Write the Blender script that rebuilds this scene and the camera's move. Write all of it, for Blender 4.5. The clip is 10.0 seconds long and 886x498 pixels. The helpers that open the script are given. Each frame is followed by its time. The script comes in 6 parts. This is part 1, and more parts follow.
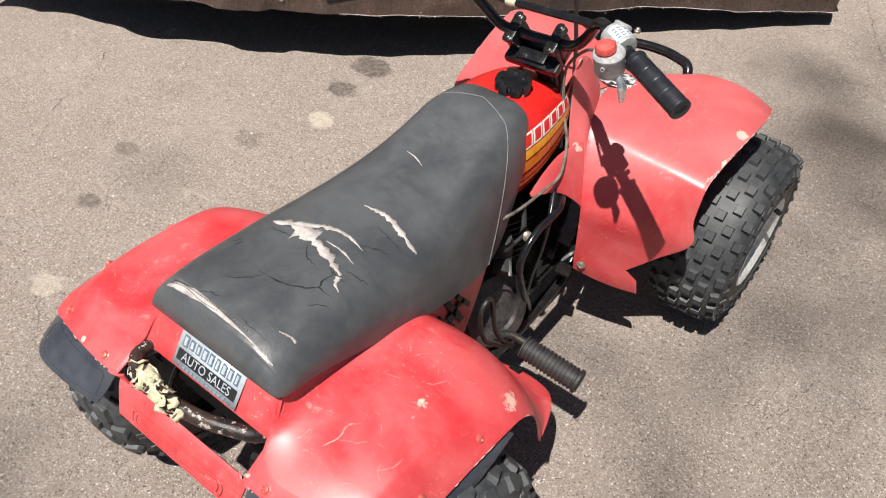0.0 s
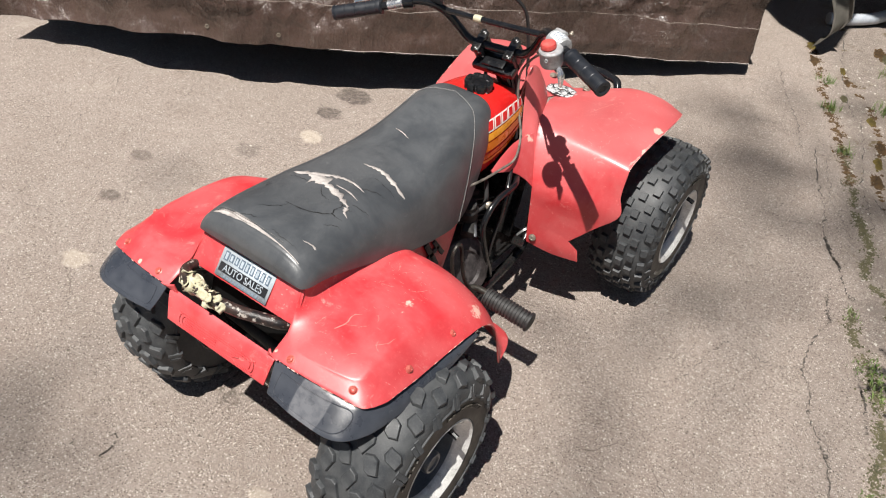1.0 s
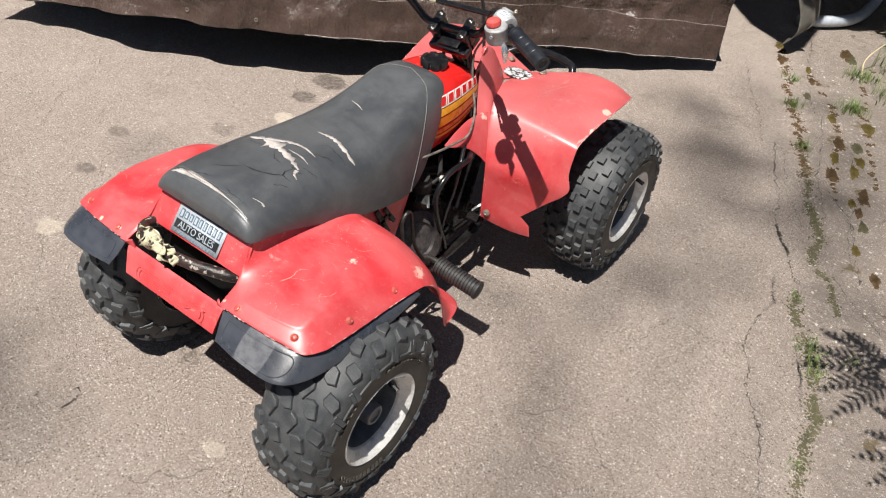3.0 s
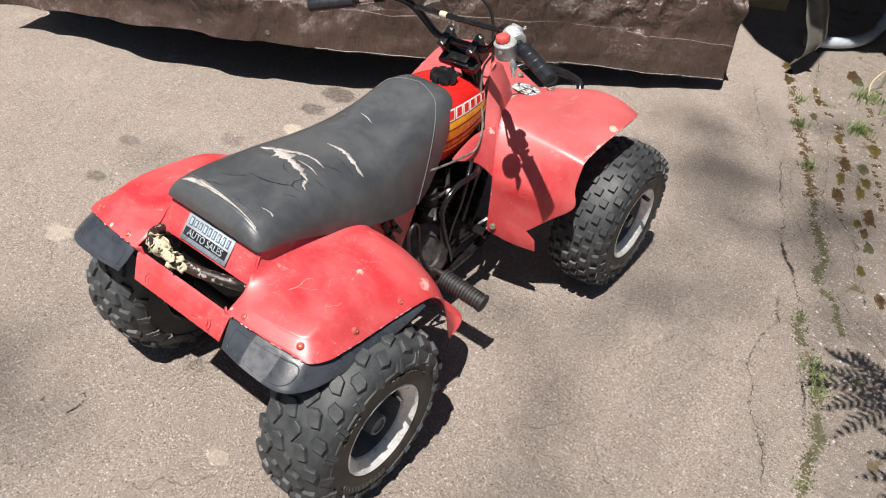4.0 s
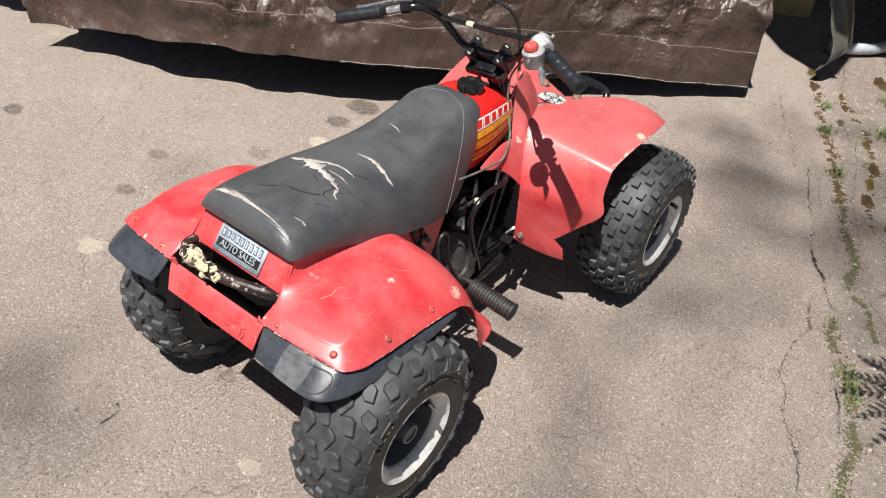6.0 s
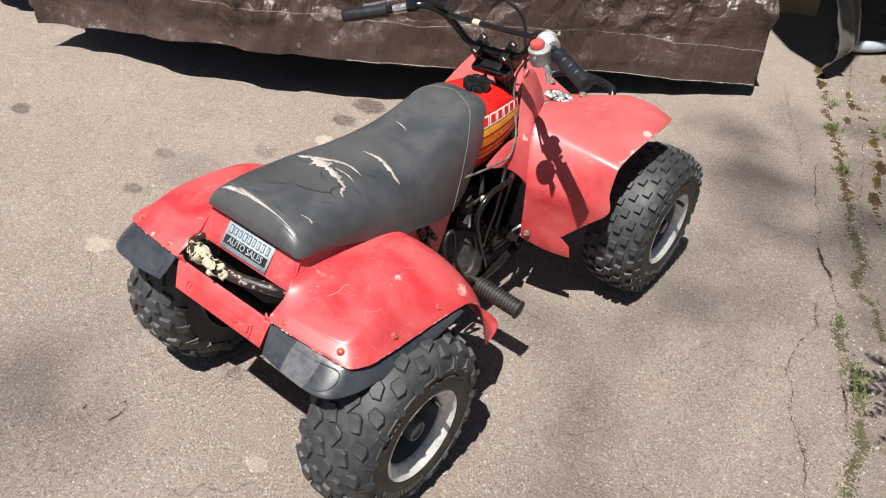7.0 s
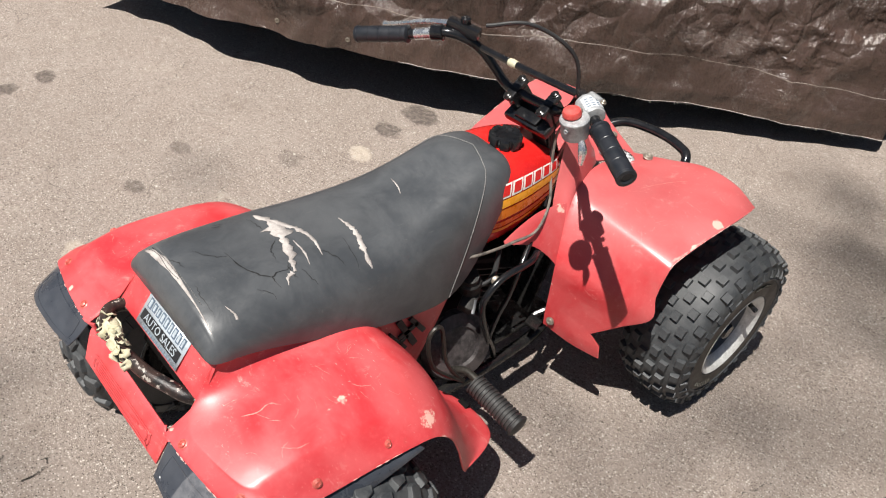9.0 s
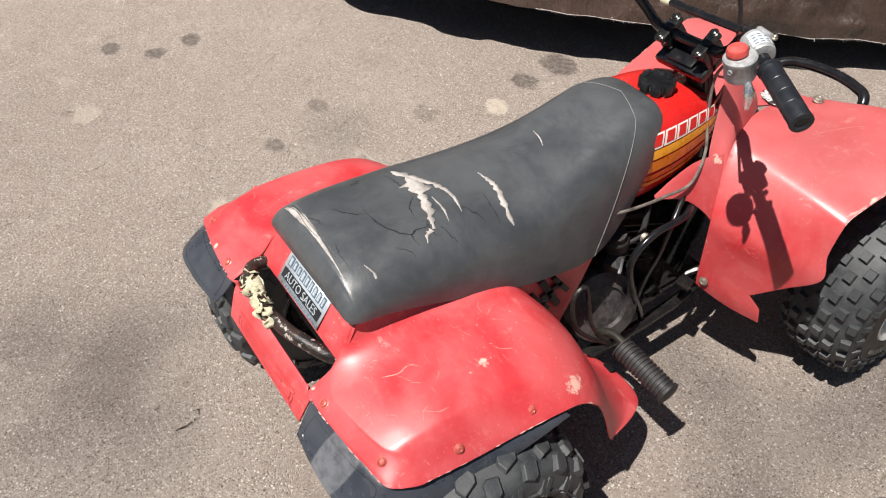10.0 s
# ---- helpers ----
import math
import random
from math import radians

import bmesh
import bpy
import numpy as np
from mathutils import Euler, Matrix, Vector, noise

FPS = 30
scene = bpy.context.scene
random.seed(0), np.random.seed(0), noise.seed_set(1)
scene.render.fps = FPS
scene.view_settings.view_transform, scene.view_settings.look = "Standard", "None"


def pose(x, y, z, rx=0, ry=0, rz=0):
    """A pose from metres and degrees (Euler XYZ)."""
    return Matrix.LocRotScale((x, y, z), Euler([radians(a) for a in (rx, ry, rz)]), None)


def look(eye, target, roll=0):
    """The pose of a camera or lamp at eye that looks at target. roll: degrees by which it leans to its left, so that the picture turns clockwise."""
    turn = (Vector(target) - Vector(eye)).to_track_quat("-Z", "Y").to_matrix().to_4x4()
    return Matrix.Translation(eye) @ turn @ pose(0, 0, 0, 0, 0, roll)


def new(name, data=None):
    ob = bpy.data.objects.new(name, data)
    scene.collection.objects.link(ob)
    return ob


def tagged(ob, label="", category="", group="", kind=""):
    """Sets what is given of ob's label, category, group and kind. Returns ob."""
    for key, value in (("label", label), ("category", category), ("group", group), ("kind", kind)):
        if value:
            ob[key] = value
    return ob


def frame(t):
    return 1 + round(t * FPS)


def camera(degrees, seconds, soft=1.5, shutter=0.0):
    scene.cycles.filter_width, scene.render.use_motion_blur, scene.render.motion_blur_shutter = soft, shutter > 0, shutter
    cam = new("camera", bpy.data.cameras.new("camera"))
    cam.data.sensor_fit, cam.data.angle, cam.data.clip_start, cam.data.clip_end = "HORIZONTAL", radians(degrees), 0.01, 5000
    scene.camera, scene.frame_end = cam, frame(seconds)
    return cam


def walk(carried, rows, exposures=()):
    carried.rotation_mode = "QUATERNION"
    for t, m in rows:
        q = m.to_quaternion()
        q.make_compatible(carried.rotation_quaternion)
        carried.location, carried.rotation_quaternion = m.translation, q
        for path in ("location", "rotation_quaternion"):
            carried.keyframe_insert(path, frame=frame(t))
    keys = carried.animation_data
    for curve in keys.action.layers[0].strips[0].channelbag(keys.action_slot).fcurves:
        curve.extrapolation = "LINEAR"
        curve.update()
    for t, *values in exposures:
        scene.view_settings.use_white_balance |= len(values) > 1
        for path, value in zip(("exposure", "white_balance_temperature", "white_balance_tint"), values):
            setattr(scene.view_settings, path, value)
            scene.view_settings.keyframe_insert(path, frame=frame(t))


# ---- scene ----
cam = camera(57.7, 10.0, soft=1.1)
PATH = [
    (0, (0.712, -0.305, 1.566), (-0.13, 0.827, 0.148), 2.2),
    (0.5, (0.82, -0.555, 1.595), (0.056, 0.633, 0.179), 4.9),
    (1, (0.958, -0.697, 1.642), (0.117, 0.591, 0.364), 5.3),
    (1.5, (1.042, -0.72, 1.677), (0.213, 0.583, 0.406), 5.3),
    (2, (1.079, -0.754, 1.674), (0.222, 0.599, 0.477), 5.9),
    (2.5, (1.112, -0.733, 1.642), (0.286, 0.571, 0.371), 6.3),
    (4, (1.131, -0.746, 1.647), (0.267, 0.562, 0.405), 7.3),
    (4.5, (1.12, -0.763, 1.646), (0.249, 0.552, 0.416), 7.5),
    (5, (1.105, -0.769, 1.657), (0.222, 0.542, 0.43), 7.0),
    (5.5, (1.116, -0.766, 1.644), (0.214, 0.535, 0.422), 6.2),
    (7, (1.119, -0.773, 1.635), (0.193, 0.511, 0.413), 5.3),
    (7.5, (1.115, -0.76, 1.631), (0.192, 0.523, 0.405), 5.4),
    (8, (1.076, -0.69, 1.613), (0.158, 0.581, 0.371), 5.4),
    (8.5, (0.979, -0.478, 1.604), (0.091, 0.773, 0.32), 8.2),
    (9, (0.952, -0.264, 1.606), (-0.103, 0.821, 0.299), 7.8),
    (9.5, (1.004, -0.192, 1.584), (-0.255, 0.595, 0.244), 5.7),
    (10, (0.899, -0.241, 1.556), (-0.293, 0.541, 0.154), -0.9),
]
walk(cam, [(t, look(eye, target, roll)) for t, eye, target, roll in PATH], exposures=((0.0, 0.63), (9.2, 0.63), (10.0, 0.56)))

# ---------------------------------------------------------------- light
SUN = Vector((0.065, -0.43, 1.0)).normalized()
world = bpy.data.worlds.new("sky")
world.use_nodes = True
scene.world = world
wn = world.node_tree.nodes
sky = wn.new("ShaderNodeTexSky")
sky.sky_type, sky.sun_disc = "NISHITA", False
sky.sun_elevation, sky.sun_rotation = math.asin(SUN.z), math.atan2(SUN.x, SUN.y)
world.node_tree.links.new(sky.outputs[0], wn["Background"].inputs[0])
wn["Background"].inputs[1].default_value = 0.028
lamp = bpy.data.lights.new("sun", "SUN")
lamp.energy, lamp.angle, lamp.color = 5.0, radians(0.55), (1.0, 0.96, 0.90)
sun = new("sun", lamp)
sun.matrix_world = look(SUN * 30, (0, 0, 0))

# ---------------------------------------------------------------- materials


class Nodes:
    """A small hand for wiring node materials."""

    def __init__(self, name):
        self.mat = bpy.data.materials.new(name)
        self.mat.use_nodes = True
        self.tree = self.mat.node_tree
        self.bsdf = self.tree.nodes["Principled BSDF"]
        self.coord = self.tree.nodes.new("ShaderNodeTexCoord").outputs["Object"]

    def put(self, socket, value):
        if isinstance(value, bpy.types.NodeSocket):
            self.tree.links.new(value, socket)
        else:
            socket.default_value = value

    def noise(self, scale, detail=4, rough=0.6, stretch=None, warp=0.0):
        n = self.tree.nodes.new("ShaderNodeTexNoise")
        n.inputs["Scale"].default_value, n.inputs["Detail"].default_value = scale, detail
        n.inputs["Roughness"].default_value, n.inputs["Distortion"].default_value = rough, warp
        vec = self.coord
        if stretch:
            m = self.tree.nodes.new("ShaderNodeMapping")
            m.inputs["Scale"].default_value = stretch
            m.inputs["Rotation"].default_value = (0.2, 0.3, 0.5)
            self.put(m.inputs[0], vec)
            vec = m.outputs[0]
        self.put(n.inputs["Vector"], vec)
        return n.outputs["Fac"]

    def cells(self, scale, feature="F1", out="Distance", randomness=1.0):
        n = self.tree.nodes.new("ShaderNodeTexVoronoi")
        n.feature = feature
        n.inputs["Scale"].default_value, n.inputs["Randomness"].default_value = scale, randomness
        self.put(n.inputs["Vector"], self.coord)
        return n.outputs[out]

    def ramp(self, fac, lo, hi, a=0.0, b=1.0):
        n = self.tree.nodes.new("ShaderNodeMapRange")
        n.interpolation_type = "SMOOTHSTEP"
        for k, v in zip(("Value", "From Min", "From Max", "To Min", "To Max"), (fac, lo, hi, a, b)):
            self.put(n.inputs[k], v)
        return n.outputs["Result"]

    def math(self, op, a, b=0.0):
        n = self.tree.nodes.new("ShaderNodeMath")
        n.operation = op
        self.put(n.inputs[0], a)
        self.put(n.inputs[1], b)
        return n.outputs[0]

    def mix(self, fac, a, b):
        n = self.tree.nodes.new("ShaderNodeMix")
        n.data_type = "RGBA"
        self.put(n.inputs[0], fac)
        self.put(n.inputs[6], a if isinstance(a, bpy.types.NodeSocket) else (*a, 1))
        self.put(n.inputs[7], b if isinstance(b, bpy.types.NodeSocket) else (*b, 1))
        return n.outputs[2]

    def near(self, place, radius, edge=0.5, wobble=0.0, scale=20.0, squash=(1, 1, 1)):
        """1 within radius of a place, 0 outside, with a ragged edge."""
        m = self.tree.nodes.new("ShaderNodeVectorMath")
        m.operation = "SUBTRACT"
        self.put(m.inputs[0], self.coord)
        m.inputs[1].default_value = place
        s = self.tree.nodes.new("ShaderNodeVectorMath")
        s.operation = "MULTIPLY"
        self.put(s.inputs[0], m.outputs[0])
        s.inputs[1].default_value = squash
        d = self.tree.nodes.new("ShaderNodeVectorMath")
        d.operation = "LENGTH"
        self.put(d.inputs[0], s.outputs[0])
        dist = d.outputs["Value"]
        if wobble:
            dist = self.math("ADD", dist, self.math("MULTIPLY", self.math("SUBTRACT", self.noise(scale, 4, 0.7), 0.5), wobble * radius * 2))
        return self.ramp(dist, radius * (1 - edge), radius, 1.0, 0.0)

    def bump(self, height, strength, distance=0.002, under=None):
        n = self.tree.nodes.new("ShaderNodeBump")
        n.inputs["Strength"].default_value, n.inputs["Distance"].default_value = strength, distance
        self.put(n.inputs["Height"], height)
        if under is not None:
            self.put(n.inputs["Normal"], under)
        self.put(self.bsdf.inputs["Normal"], n.outputs[0])
        return n.outputs[0]

    def done(self, color, rough, metal=0.0, spec=0.5):
        if isinstance(color, tuple):
            color = (*color, 1)
        self.put(self.bsdf.inputs["Base Color"], color)
        self.put(self.bsdf.inputs["Roughness"], rough)
        self.put(self.bsdf.inputs["Metallic"], metal)
        self.put(self.bsdf.inputs["Specular IOR Level"], spec)
        return self.mat


def plain(name, a, b, rough=0.5, metal=0.0, scale=30.0, bump=0.15, fine=400.0, distance=0.001, spec=0.5, spread=0.15):
    """A worn surface: two colours mixed in patches and grain, uneven gloss, fine relief."""
    n = Nodes(name)
    patch, grain = n.noise(scale, 5, 0.65), n.noise(fine, 3, 0.6)
    col = n.mix(n.ramp(patch, 0.3, 0.7), a, b)
    col = n.mix(n.ramp(grain, 0.45, 0.75, 0, 0.35), col, tuple(min(1, c * 1.5) for c in b))
    n.bump(grain, bump, distance)
    return n.done(col, n.ramp(patch, 0.2, 0.8, rough - spread, rough + spread), metal, spec)


def red_plastic(name, deep, faded, amount, chips=(), pale_top=None):
    n = Nodes(name)
    fade = n.noise(7, 5, 0.6, warp=0.6)
    col = n.mix(n.ramp(fade, 0.5 - amount, 0.85 - amount * 0.5), deep, faded)
    # paler between two heights, the edge broken by noise
    if pale_top:
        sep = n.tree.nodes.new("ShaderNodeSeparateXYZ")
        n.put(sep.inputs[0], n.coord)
        up = n.ramp(n.math("ADD", sep.outputs["Z"], n.math("MULTIPLY", n.noise(11, 4, 0.6), 0.10)), pale_top[0], pale_top[1], 0, 0.55)
        col = n.mix(up, col, pale_top[2])
    haze = n.noise(90, 4, 0.7)
    col = n.mix(n.ramp(haze, 0.5, 0.8, 0, 0.3), col, tuple(min(1, c * 1.25 + 0.03) for c in faded))
    for k, (st, lo) in enumerate((((3, 70, 24), 0.70), ((75, 5, 30), 0.70), ((40, 70, 4), 0.71))):
        scr = n.noise(3.0 + k, 3, 0.55, stretch=st)
        col = n.mix(n.math("MULTIPLY", n.ramp(scr, lo, lo + 0.04, 0, 0.5), n.ramp(haze, 0.4, 0.6)), col, (0.75, 0.30, 0.26))
    scuff = n.math("MULTIPLY", n.ramp(n.noise(34, 6, 0.8, warp=0.7), 0.56, 0.66), n.ramp(n.noise(6, 4, 0.6), 0.46, 0.6, 0, 0.45))
    col = n.mix(scuff, col, (0.70, 0.30, 0.27))
    nick = n.math("MULTIPLY", n.ramp(n.noise(120, 3, 0.6, stretch=(1, 3, 1)), 0.68, 0.71, 0, 0.8), n.ramp(n.noise(9, 3, 0.6), 0.5, 0.62))
    col = n.mix(nick, col, (0.80, 0.55, 0.48))
    dirt = n.noise(16, 6, 0.7)
    col = n.mix(n.ramp(dirt, 0.58, 0.8, 0, 0.3), col, (0.32, 0.1, 0.08))
    for place, radius, squash in chips:
        col = n.mix(n.near(place, radius, 0.3, 1.1, 70, squash), col, (0.74, 0.42, 0.35))
    n.bump(n.noise(260, 2, 0.5), 0.06, 0.001, n.bump(n.noise(14, 2, 0.5), 0.12, 0.004))
    return n.done(col, n.ramp(fade, 0.3, 0.7, 0.34, 0.52), 0, 0.65)


def ground_material():
    n = Nodes("weathered_concrete")
    big, mid, fine = n.noise(0.9, 5, 0.6), n.noise(9, 6, 0.7), n.noise(140, 5, 0.85)
    col = n.mix(n.ramp(big, 0.3, 0.7), (0.312, 0.259, 0.225), (0.370, 0.314, 0.278))
    col = n.mix(n.ramp(mid, 0.35, 0.75, 0, 0.4), col, (0.32, 0.255, 0.218))
    col = n.mix(n.ramp(n.noise(38, 5, 0.75), 0.44, 0.62, 0, 0.45), col, (0.245, 0.195, 0.165))
    col = n.mix(n.ramp(n.noise(19, 6, 0.8, warp=0.3), 0.56, 0.68, 0, 0.45), col, (0.50, 0.445, 0.385))
    col = n.mix(n.math("MULTIPLY", n.ramp(fine, 0.47, 0.58), n.ramp(n.noise(6, 4, 0.7), 0.35, 0.65, 0.35, 0.75)), col, (0.19, 0.152, 0.128))
    col = n.mix(n.ramp(fine, 0.36, 0.46, 0.55, 0), col, (0.56, 0.50, 0.44))
    for scale, tone, share, amount in ((230, (0.68, 0.615, 0.55), 0.66, 0.75), (150, (0.74, 0.68, 0.61), 0.91, 0.85), (70, (0.62, 0.56, 0.49), 0.98, 0.6), (220, (0.060, 0.048, 0.040), 0.70, 0.9), (120, (0.08, 0.065, 0.054), 0.94, 0.8)):
        pick = n.tree.nodes.new("ShaderNodeSeparateColor")
        n.put(pick.inputs[0], n.cells(scale, out="Color"))
        spot = n.math("MULTIPLY", n.ramp(n.cells(scale), 0.26, 0.42, 1, 0), n.ramp(pick.outputs[0], share, share + 0.04))
        col = n.mix(n.math("MULTIPLY", spot, amount), col, tone)
    patch = n.math("MULTIPLY", n.ramp(n.noise(5, 7, 0.8, warp=0.5), 0.58, 0.70), 0.45)
    col = n.mix(patch, col, (0.52, 0.46, 0.39))
    grime = n.math("MULTIPLY", n.ramp(n.noise(3.3, 7, 0.8, warp=0.4), 0.54, 0.70), 0.4)
    col = n.mix(grime, col, (0.22, 0.178, 0.15))
    # hairline cracks, broken into short stretches
    plain_place = n.coord
    off = n.tree.nodes.new("ShaderNodeTexNoise")
    off.inputs["Scale"].default_value, off.inputs["Detail"].default_value = 4.0, 5
    n.put(off.inputs["Vector"], n.coord)
    add = n.tree.nodes.new("ShaderNodeMix")
    add.data_type, add.blend_type = "RGBA", "ADD"
    add.inputs[0].default_value = 0.35
    n.put(add.inputs[6], n.coord)
    n.put(add.inputs[7], off.outputs["Color"])
    n.coord = add.outputs[2]
    hair = n.ramp(n.cells(2.3, "DISTANCE_TO_EDGE"), 0.0, 0.007, 1, 0)
    n.coord = plain_place
    hair = n.math("MULTIPLY", hair, n.ramp(n.noise(2.8, 4, 0.6), 0.5, 0.6, 0, 0.75))
    col = n.mix(hair, col, (0.10, 0.082, 0.068))
    ragged = n.noise(55, 6, 0.8)
    for x, y, r, dark, strong in STAINS:
        tone = (0.085, 0.068, 0.06) if dark else (0.58, 0.50, 0.41)
        here = n.near((x, y, 0), r * 1.1, 0.35, 0.75, 17 + 40 * r, (1, 1.25, 1))
        here = n.math("MULTIPLY", here, n.ramp(ragged, 0.40, 0.62, 1.0, 0.5))
        col = n.mix(n.math("MULTIPLY", here, strong), col, tone)
    # the old cracked apron beyond the joint is rougher, with bare stones and dirt
    sep = n.tree.nodes.new("ShaderNodeSeparateXYZ")
    n.put(sep.inputs[0], n.coord)
    line = n.math("ADD", n.math("MULTIPLY", sep.outputs["X"], 0.949), n.math("MULTIPLY", sep.outputs["Y"], 0.314))
    apron = n.ramp(n.math("ADD", line, n.math("MULTIPLY", n.noise(6, 4, 0.6), 0.12)), 1.47, 1.60)
    col = n.mix(n.math("MULTIPLY", apron, n.ramp(n.noise(14, 6, 0.75), 0.45, 0.65, 0.25, 0.8)), col, (0.22, 0.185, 0.158))
    pick = n.tree.nodes.new("ShaderNodeSeparateColor")
    n.put(pick.inputs[0], n.cells(75, out="Color"))
    stones = n.math("MULTIPLY", n.ramp(n.math("ADD", n.cells(75), n.math("MULTIPLY", n.noise(120, 3, 0.6), 0.25)), 0.30, 0.5, 1, 0), n.ramp(pick.outputs[0], 0.74, 0.95))
    col = n.mix(n.math("MULTIPLY", n.math("MULTIPLY", stones, apron), 0.8), col, (0.56, 0.52, 0.46))
    moss = n.math("MULTIPLY", apron, n.ramp(n.noise(7, 5, 0.7, warp=0.6), 0.60, 0.66))
    col = n.mix(n.math("MULTIPLY", moss, 0.8), col, (0.12, 0.085, 0.035))
    n.bump(n.math("SUBTRACT", 1.0, fine), 1.0, 0.006, n.bump(mid, 0.3, 0.01, n.bump(n.math("MULTIPLY", apron, n.noise(30, 5, 0.7)), 0.8, 0.02)))
    return n.done(col, n.ramp(mid, 0.3, 0.7, 0.8, 0.95), 0, 0.3)


# x, y, radius, dark or pale, strength
STAINS = [(-2.008, 0.206, 0.046, 1, 0.85), (-1.886, 0.330, 0.046, 1, 0.85), (-1.90, 0.469, 0.050, 1, 0.85), (-1.235, 0.665, 0.042, 1, 0.55), (-1.12, 0.451, 0.040, 1, 0.7), (-0.99, 0.935, 0.055, 1, 0.45),
          (-0.96, 1.33, 0.060, 1, 0.85), (-0.97, 1.50, 0.080, 1, 0.9), (-0.885, 1.157, 0.050, 0, 0.75), (-0.927, 0.19, 0.05, 0, 0.6), (-1.64, 0.0, 0.06, 0, 0.4), (0.086, -0.033, 0.035, 0, 0.5), (0.30, -0.30, 0.03, 0, 0.5)]

RED = red_plastic("red_plastic_rear", (0.53, 0.026, 0.033), (0.61, 0.095, 0.100), 0.24,
                  [((0.276, 0.238, 0.525), 0.014, (1, 0.7, 1)), ((0.358, 0.362, 0.466), 0.017, (1, 0.7, 1)), ((0.285, 0.205, 0.53), 0.007, (1.6, 0.6, 1)), ((-0.325, 0.02, 0.50), 0.007, (1, 1, 1)), ((-0.25, 0.0, 0.5), 0.006, (1, 1, 1)), ((0.150, -0.0, 0.5), 0.006, (1, 1, 1))])
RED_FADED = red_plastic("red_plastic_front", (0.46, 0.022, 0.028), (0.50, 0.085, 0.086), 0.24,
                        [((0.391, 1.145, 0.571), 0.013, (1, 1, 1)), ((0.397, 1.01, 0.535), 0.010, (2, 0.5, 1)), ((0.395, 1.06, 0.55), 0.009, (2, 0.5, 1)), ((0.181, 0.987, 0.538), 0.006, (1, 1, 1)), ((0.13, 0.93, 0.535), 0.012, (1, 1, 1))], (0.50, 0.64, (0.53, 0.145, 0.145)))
RED_TANK = plain("red_tank_paint", (0.50, 0.012, 0.012), (0.56, 0.02, 0.016), 0.2, 0, 12, 0.03, 200, spread=0.08)


def vinyl_material():
    n = Nodes("grey_black_vinyl")
    patch, streak = n.noise(9, 6, 0.7, warp=0.5), n.noise(40, 5, 0.75)
    col = n.mix(n.ramp(patch, 0.3, 0.7), (0.046, 0.050, 0.055), (0.083, 0.087, 0.092))
    col = n.mix(n.ramp(streak, 0.52, 0.74, 0, 0.15), col, (0.105, 0.105, 0.105))
    for k, st in enumerate(((3, 60, 20), (60, 6, 20))):
        col = n.mix(n.ramp(n.noise(3 + k, 3, 0.55, stretch=st), 0.70, 0.73, 0, 0.22), col, (0.17, 0.165, 0.16))
    dust = n.math("MULTIPLY", n.ramp(n.noise(700, 2, 0.5), 0.62, 0.7), n.ramp(n.noise(14, 4, 0.6), 0.5, 0.75, 0, 0.2))
    col = n.mix(dust, col, (0.2, 0.19, 0.18))
    grain = n.cells(420, "DISTANCE_TO_EDGE")
    n.bump(grain, 0.16, 0.0006, n.bump(n.noise(20, 3, 0.6, warp=0.8), 0.22, 0.004))
    return n.done(col, n.ramp(streak, 0.3, 0.7, 0.30, 0.42), 0, 0.6)


VINYL = vinyl_material()
FOAM = plain("torn_backing", (0.27, 0.24, 0.225), (0.46, 0.425, 0.40), 0.9, 0, 60, 0.4, 500)
THREAD = plain("pale_thread", (0.10, 0.10, 0.10), (0.20, 0.195, 0.19), 0.8, 0, 200)
# near-black that paints the shade inside openings
SHADE_BLACK = plain("opening_shade_black", (0.003, 0.003, 0.003), (0.006, 0.006, 0.006), 0.8, spec=0.08)
CRACK = plain("dark_crack", (0.05, 0.043, 0.037), (0.11, 0.095, 0.08), 0.8)
INK_SOFT = plain("dark_vinyl_crease", (0.012, 0.012, 0.012), (0.02, 0.02, 0.02), 0.6)


def mudguard_material():
    n = Nodes("grey_mudguard_rubber")
    patch, grain = n.noise(14, 5, 0.65), n.noise(500, 3, 0.6)
    col = n.mix(n.ramp(patch, 0.3, 0.7), (0.030, 0.034, 0.044), (0.055, 0.060, 0.072))
    dust = n.math("MULTIPLY", n.near((0.262, -0.030, 0.465), 0.036, 0.1, 0.12, 60, (0.95, 0.45, 0.45)), n.ramp(n.noise(60, 4, 0.7), 0.35, 0.6, 0.5, 1.0))
    col = n.mix(n.math("MULTIPLY", dust, 0.5), col, (0.22, 0.22, 0.23))
    scuff = n.ramp(n.noise(30, 5, 0.75), 0.62, 0.75, 0, 0.5)
    col = n.mix(scuff, col, (0.2, 0.2, 0.2))
    n.bump(grain, 0.15, 0.001)
    return n.done(col, n.ramp(patch, 0.3, 0.7, 0.24, 0.36))


def flaking_material():
    n = Nodes("brown_flaking_bar")
    col = n.mix(n.ramp(n.noise(40, 5, 0.7), 0.4, 0.6), (0.010, 0.008, 0.008), (0.042, 0.024, 0.019))
    col = n.mix(n.ramp(n.noise(75, 4, 0.6), 0.60, 0.64, 0, 0.9), col, (0.4, 0.36, 0.32))
    n.bump(n.noise(90, 5, 0.7), 0.5, 0.003)
    return n.done(col, 0.38)


def foil_material():
    n = Nodes("crumpled_foil")
    col = n.mix(n.ramp(n.noise(75, 3, 0.6, warp=1.0), 0.50, 0.54), (0.62, 0.62, 0.62), (0.03, 0.03, 0.032))
    n.bump(n.cells(140, "DISTANCE_TO_EDGE"), 0.8, 0.004)
    return n.done(col, 0.4, 0.2)


